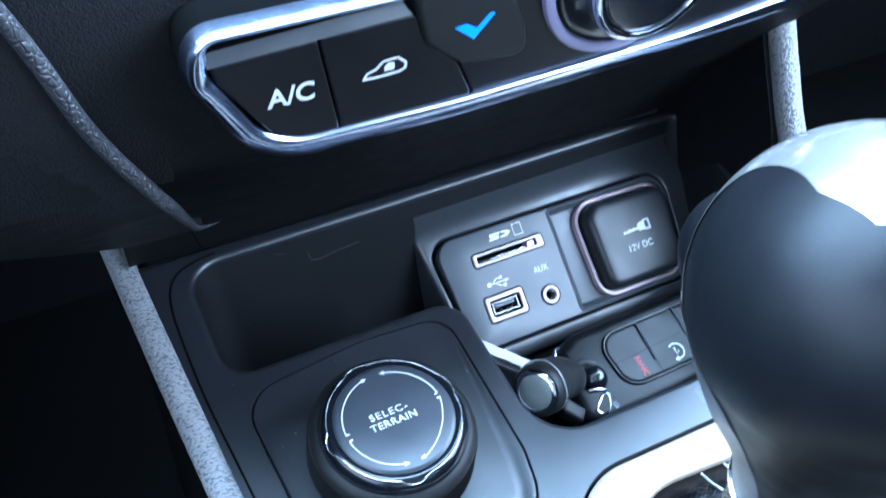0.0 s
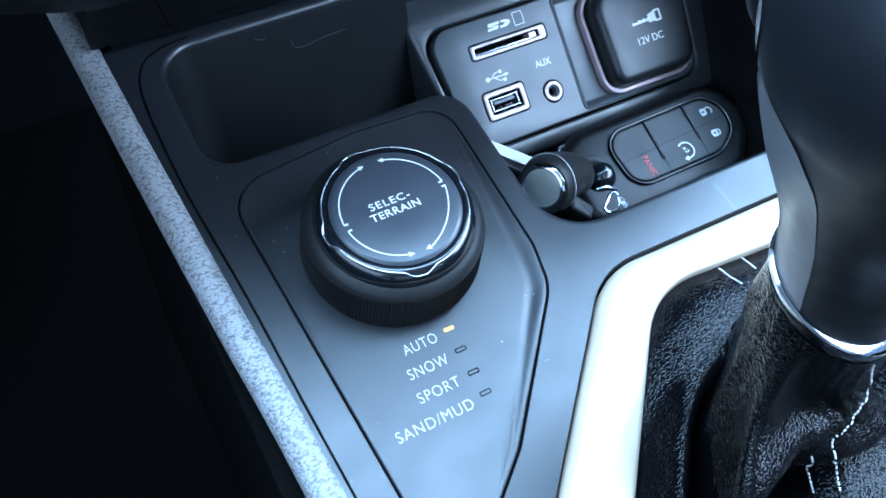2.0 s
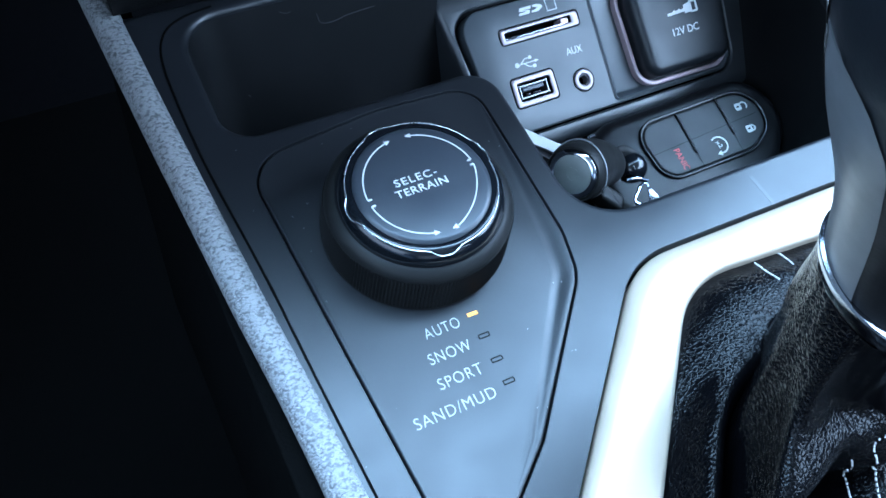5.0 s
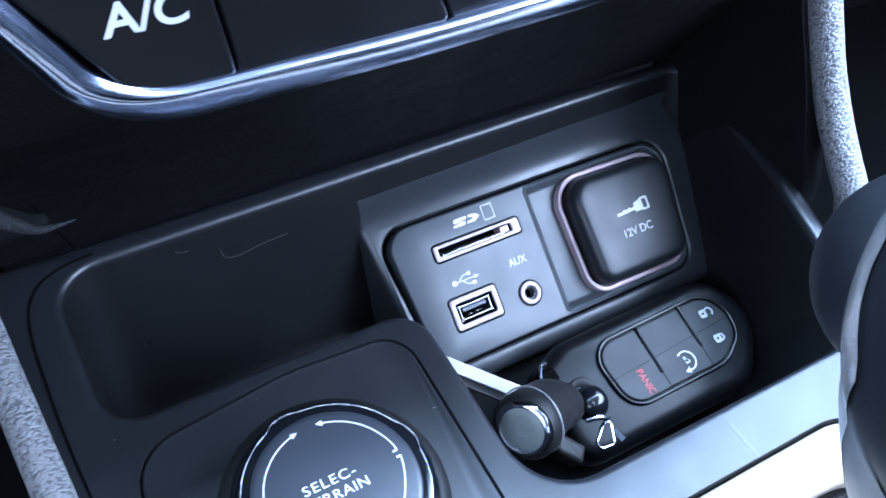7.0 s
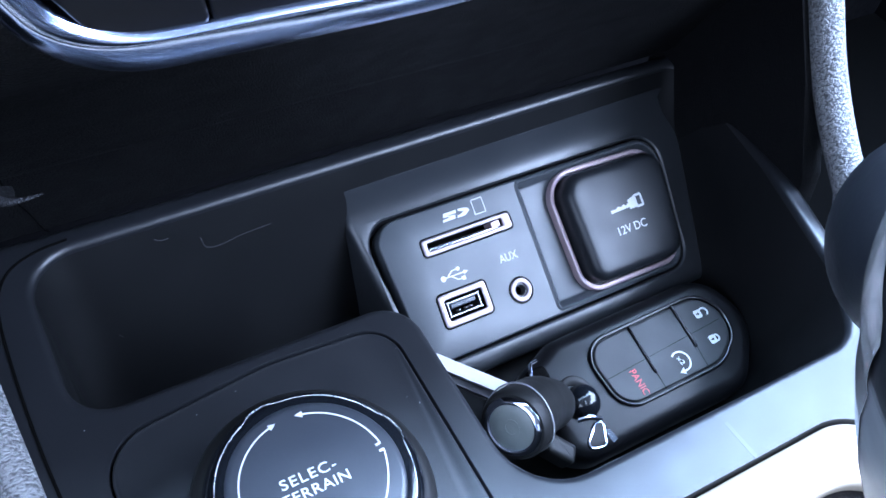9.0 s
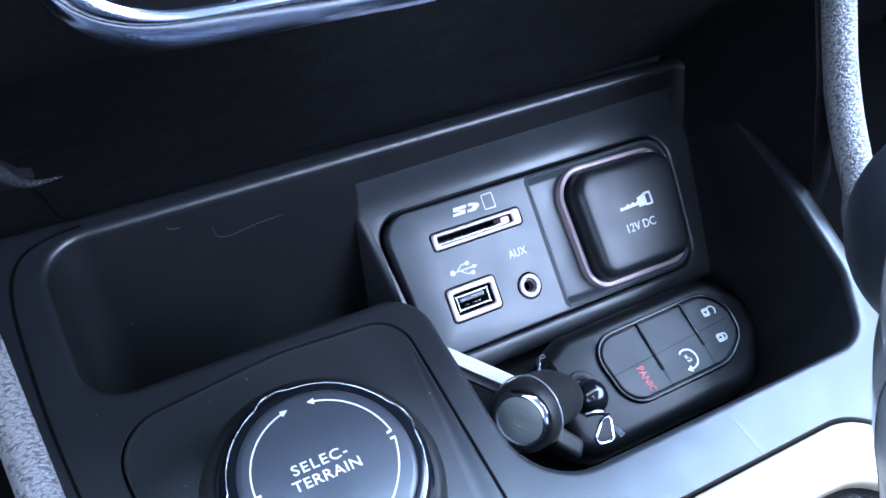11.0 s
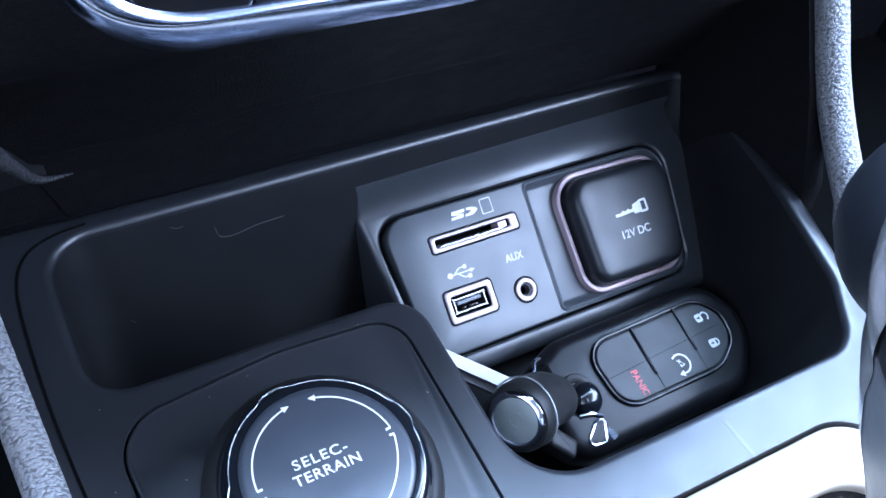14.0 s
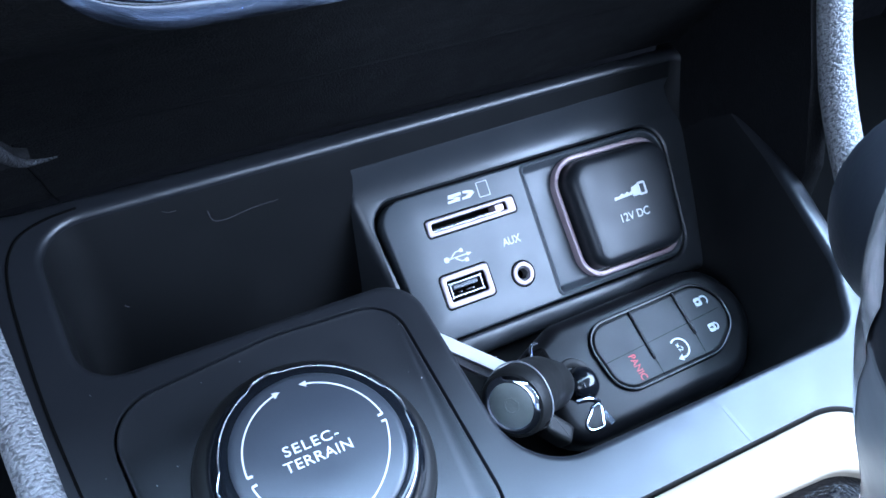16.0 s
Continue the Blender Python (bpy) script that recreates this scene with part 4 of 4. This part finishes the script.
under = [(p.y, p.z) for p in smooth_line([(0, 3.0, 9.4), (0, 4.6, 8.2), (0, 6.6, 5.2), (0, 8.2, 2.0), (0, 8.88, 0.4)], 6)]
brow = [(p.y, p.z) for p in smooth_line([(0, 3.0, 10.8), (0, 3.05, 9.8), (0, 3.55, 8.95), (0, 4.7, 7.85), (0, 6.0, 5.95), (0, 6.85, 4.5), (0, 7.15, 3.95), (0, 7.45, 3.75), (0, 7.9, 3.75)], 6)]
part("upper_fascia", extrude_x(brow + [(40, 3.75), (40, 26), (12.5, 30), (10.5, 29), (3.0, 13.6)], -3.9, 17.0), DASH, dash)
skirt = [(p.y, p.z) for p in smooth_line([(0, 7.35, 4.0), (0, 7.75, 3.0), (0, 8.2, 2.0), (0, 8.6, 1.05), (0, 8.88, 0.4), (0, 9.0, 0.22)], 5)]
part("lower_panel", extrude_x(skirt + [(30, 0.2), (30, 3.7), (8.5, 3.7)], -4.8, 17.0), DASH, dash, "finely grained lower panel")
part("lower_panel", extrude_x([(y + 4.0 * min(1, max(0, (8.6 - z) / 4)), z) for y, z in under] + [(13.5, 0.3), (40, 0.3), (40, 26), (12.5, 30), (10.5, 29), (3.0, 13.6)], -12.0, -3.9), DASH, dash)

part("panel_seam", tube(smooth_line([(-2.5, 8.85, 0.25), (-2.6, 8.83, 0.46), (-2.8, 8.44, 1.45), (-3.02, 7.95, 2.5), (-3.2, 7.2, 3.9)], 5), 0.025, 6), VOID, dash)
climate = thing("climate_control_panel", "black climate control panel framed by chrome trim", "control panel")
CL = Matrix(((1, 0, 0, 0), (0, 0, -1, 2.7 * CM), (0, 1, 0, 0), (0, 0, 0, 1)))
NEAR = 0.945
EYE0 = Vector((-0.06, -0.1045, 0.2295))
climate.matrix_world = Matrix.Translation(EYE0) @ Matrix.Scale(NEAR, 4) @ Matrix.Translation(-EYE0) @ CL
CHR = rpoly([(-2.13, 9.4, 2.0), (2.3, 9.31, 30), (8.5, 9.49, 30), (13.2, 9.98, 1.2), (14.9, 12.4, 0.8), (14.3, 13.1, 0.6), (-3.3, 13.0, 0.8), (-3.5, 12.0, 1.2)], 9)


def ring_inset(f):
    """The ring's outline moved inwards by a share f of its width (broad below, slim above), and how far it runs along the foot."""
    k, out, foot = len(CHR), [], []
    for i in range(k):
        t = (Vector(CHR[(i + 1) % k]) - Vector(CHR[i - 1])).normalized()
        d = f * (0.42 + 0.26 * max(0.0, t.x) ** 2 - 0.2 * max(0.0, -t.x) ** 2)
        out.append((CHR[i][0] - t.y * d, CHR[i][1] + t.x * d))
        foot.append(max(0.0, t.x) ** 2)
    return out, foot


# the crest lies near the inner edge along the foot, nearer the outer edge up the sides
chrome = bmesh.new()
rows = [ring(chrome, CHR, -0.3)]
for i in range(15):
    f = i / 14
    loop, foot = ring_inset(f)
    rows.append(ring(chrome, loop, 0.0))
    for v, p in zip(rows[-1], foot):
        crest = 0.3 + 0.62 * p
        v.co.z = 0.2 - 0.24 * (1 - f / crest) ** 2 if f < crest else 0.2 - (0.16 - 0.08 * p) * ((f - crest) / (1 - crest)) ** 2
rows.append(ring(chrome, ring_inset(1.0)[0], -0.3))
for p, q in zip(rows, rows[1:]):
    bridge(chrome, p, q)
part("chrome_trim", chrome, REFLECTCHROME, climate, "bright chrome trim ring", sharp=70)
bm = bmesh.new()
stack(bm, [(grow(CHR, -0.06), -1.6), (grow(CHR, -0.06), -0.2), (grow(CHR, -0.2), -0.1)], bottom=True)
part("backing", bm, VOID, climate)
part("button", slab(rpoly([(-1.75, 10.06, 0.3), (-0.45, 10.0, 0.09), (-0.92, 12.36, 0.09), (-3.0, 12.26, 0.1), (-2.9, 11.9, 0.3)], 5), -0.1, 0.1, 0.05), BUTTON, climate)
part("button", slab(rpoly([(-0.42, 10.0, 0.09), (2.68, 9.98, 0.09), (2.2, 11.0, 0.3), (1.1, 12.44, 0.09), (-0.89, 12.36, 0.09)], 5), -0.1, 0.1, 0.05), BUTTON, climate)
bm = bmesh.new()
vs = [bm.verts.new(p) for p in ((-3.04, 12.28, 0.1), (1.05, 12.46, 0.1), (0.8, 12.84, -0.25), (-2.88, 12.64, -0.25), (-3.04, 12.28, -0.3), (1.05, 12.46, -0.3), (0.8, 12.84, -0.3), (-2.88, 12.64, -0.3))]
for q in ((0, 1, 2, 3), (7, 6, 5, 4), (0, 4, 5, 1), (1, 5, 6, 2), (2, 6, 7, 3), (3, 7, 4, 0)):
    bm.faces.new([vs[i] for i in q])
part("button_ledge", bm, LEDGE, climate)
part("button", slab(rpoly([(2.73, 9.98, 0.09), (12.6, 10.3, 0.3), (14.0, 12.2, 0.3), (13.8, 12.6, 0.2), (3.5, 12.6, 0.09), (2.25, 11.0, 0.3)], 4), -0.1, 0.06, 0.04), BUTTON, climate)
lettering("ac_lettering", "A/C", WHITE, climate, -1.98, 11.0, 0.1, 0.46, 0.98, heavy=0.02)
bm = bmesh.new()
car = [(0.02, 11.12), (0.1, 11.3), (0.3, 11.36), (0.45, 11.52), (0.8, 11.54), (1.0, 11.36), (1.0, 11.2), (0.86, 11.12), (0.3, 11.1)]
car = car[::-1]
stack(bm, [(car, 0.1), (car, 0.108), (grow(car, -0.055), 0.108), (grow(car, -0.055), 0.1)], top=False)
flat_poly(bm, [(0.5, 11.24), (0.72, 11.24), (0.72, 11.4), (0.6, 11.44), (0.5, 11.36)], 0.1)
part("recirculation_mark", bm, WHITE, climate)
part("knob_button", slab(rpoly([(1.0, 12.95, 0.2), (1.35, 11.7, 0.6), (2.25, 10.95, 0.6), (3.95, 10.75, 0.3), (3.75, 11.6, 0.4), (3.4, 12.3, 0.4), (3.3, 12.95, 0.2)], 6), -0.1, 0.2, 0.14), RUBBER, climate)
bm = bmesh.new()
flat_poly(bm, [(1.98, 11.98), (2.46, 11.6), (2.9, 12.14), (2.78, 12.17), (2.5, 11.86), (2.24, 12.02)], 0.202)
part("blue_mark", bm, BLUE, climate, "backlit blue tick mark")
part("dial_skirt", lathe([(2.0, 0.0), (1.95, 0.2), (1.7, 0.35)], 64, 6.4, 12.5), GLOSS, climate)
part("dial_surround", frame_ring(circle(6.35, 12.55, 2.3, 64), circle(6.35, 12.55, 2.02, 64), 0.0, 0.22, 0.1), PURPLE, climate, "lilac grey ring round dial")
part("dial_ring", frame_ring(circle(6.6, 12.45, 1.6, 64), circle(6.6, 12.45, 1.38, 64), 0.3, 0.75, 0.1), CHROME, climate, "chrome dial ring")
part("dial_cap", slab(circle(6.6, 12.45, 1.38, 64), 0.3, 0.7, 0.1), GLOSS, climate)

# ---- trims at the sides ----
left_trim = thing("side_trim", "grained grey padded trim along console edge", "trim")
part("pad", tube(smooth_line([(-3.5, -24, -0.3), (-4.08, -6, -0.26), (-4.45, 0, -0.24), (-4.76, 5, -0.22), (-5.1, 11.5, -0.2)], 10), 0.43, 24), PAD, left_trim)
part("side_wall", block(-5.0, -24, -22, -4.2, 12, -0.6, 0.1), CARPET, left_trim)
right_trim = thing("side_trim", "grained grey padded trim rising beside dashboard", "trim")
part("pad", tube(smooth_line([(17.3, -6, -1.2), (17.2, 0.5, -0.6), (17.1, 2.0, 0.7), (17.05, 3.3, 1.9), (17, 4.4, 3.15), (17, 5.3, 4.35), (17, 6.2, 5.6), (17, 8.5, 9.0)]), 0.48, 16), PAD, right_trim)
cheek = rpoly([(1.6, -6, 0.1), (9.6, -6, 0.1), (9.6, 10.2, 0.2), (8.6, 8.8, 0.5), (6.2, 5.3, 0.5), (4.4, 2.8, 0.5), (2.9, 0.3, 0.5)], 4)
bm = bmesh.new()
stack(bm, [(cheek, -16.35), (cheek, -17.1)], bottom=True)
bmesh.ops.transform(bm, matrix=Matrix(((0, 0, -1, 0), (1, 0, 0, 0), (0, 1, 0, 0), (0, 0, 0, 1))), verts=bm.verts)
part("cheek", bm, DASH, right_trim, "plain black side panel")

knee = thing("knee_pad", "grained black padded dashboard side bolster", "dash pad")
KNEE_EDGE = [(-2.95, 5.42, 0.3), (-3.3, 5.8, 0.5), (-3.62, 7.0, 2), (-4.03, 8.6, 3), (-4.43, 9.6, 4), (-5.25, 11.5, 4), (-6.0, 14.0, 3), (-8.5, 20, 2)]
bm = slab(rpoly(KNEE_EDGE + [(-30, 22, 2), (-30, 18, 2), (-12, 9.5, 3), (-6.7, 5.9, 1), (-4.8, 4.8, 1)], 8), -0.3, 0.0, 0.14, 5)
bmesh.ops.subdivide_edges(bm, edges=[e for e in bm.edges if e.calc_length() > 1.0], cuts=8, use_grid_fill=True)
bmesh.ops.triangulate(bm, faces=[f for f in bm.faces if len(f.verts) > 4])
for v in bm.verts:
    away = max(0.0, -v.co.x - 5.0 - 0.3 * (v.co.y - 11.0))
    v.co.z -= 0.05 * away ** 1.6 + 0.68 * max(0.0, 9.0 - v.co.y)
part("bolster", bm, KNEE, knee)
roll = smooth_line([(-2.66, 5.34, -2.5), (-3.0, 5.42, -2.42), (-3.3, 5.8, -2.12), (-3.62, 7.0, -1.3), (-4.03, 8.6, -0.3), (-4.43, 9.6, 0.0), (-5.25, 11.5, 0.05), (-6.0, 14.0, 0.0), (-7.6, 18.0, -0.2)], 6)
part("edge_roll", tube(roll, [0.012 + 0.148 * min(1.0, i / 26) for i in range(len(roll))], 12), ROLL_LIT, knee, "grained rolled edge")
knee.matrix_world = Matrix(((1, 0, 0, 0), (0, 0, -1, 2.7 * CM), (0, 1, 0, 0), (0, 0, 0, 1)))

# ---- cabin shell ----
def wall(name, x0, y0, z0, x1, y1, z1, mat, label):
    return tagged(part(name, block(x0, y0, z0, x1, y1, z1, 0.5), mat, None, label), label, "cabin", "", "structure")


wall("floor", -75, -130, -42, 90, 110, -38, CARPET, "black carpeted car floor")
wall("ceiling", -75, -130, 84, 90, 12, 88, ROOF, "pale grey fabric headliner")
wall("wall_rear", -75, -134, -42, 90, -130, 84, CARPET, "dark rear cabin wall")
wall("wall_left", -79, -130, -42, -75, 110, 28, BLACK, "black driver door lining")
wall("wall_right", 90, -130, -42, 94, 110, 28, BLACK, "black passenger door lining")
wall("wall_front", -75, 40, -42, 90, 44, 28, BLACK, "black bulkhead under windscreen")
wall("wall_dash", -75, 11, 4, -30, 40, 27, BLACK, "black driver side dashboard")
wall("wall_dash", -30, 17, 4, -12, 40, 27, BLACK, "black driver side dashboard")
wall("wall_dash", 17.8, 24, 2, 90, 40, 20, BLACK, "black passenger side dashboard")
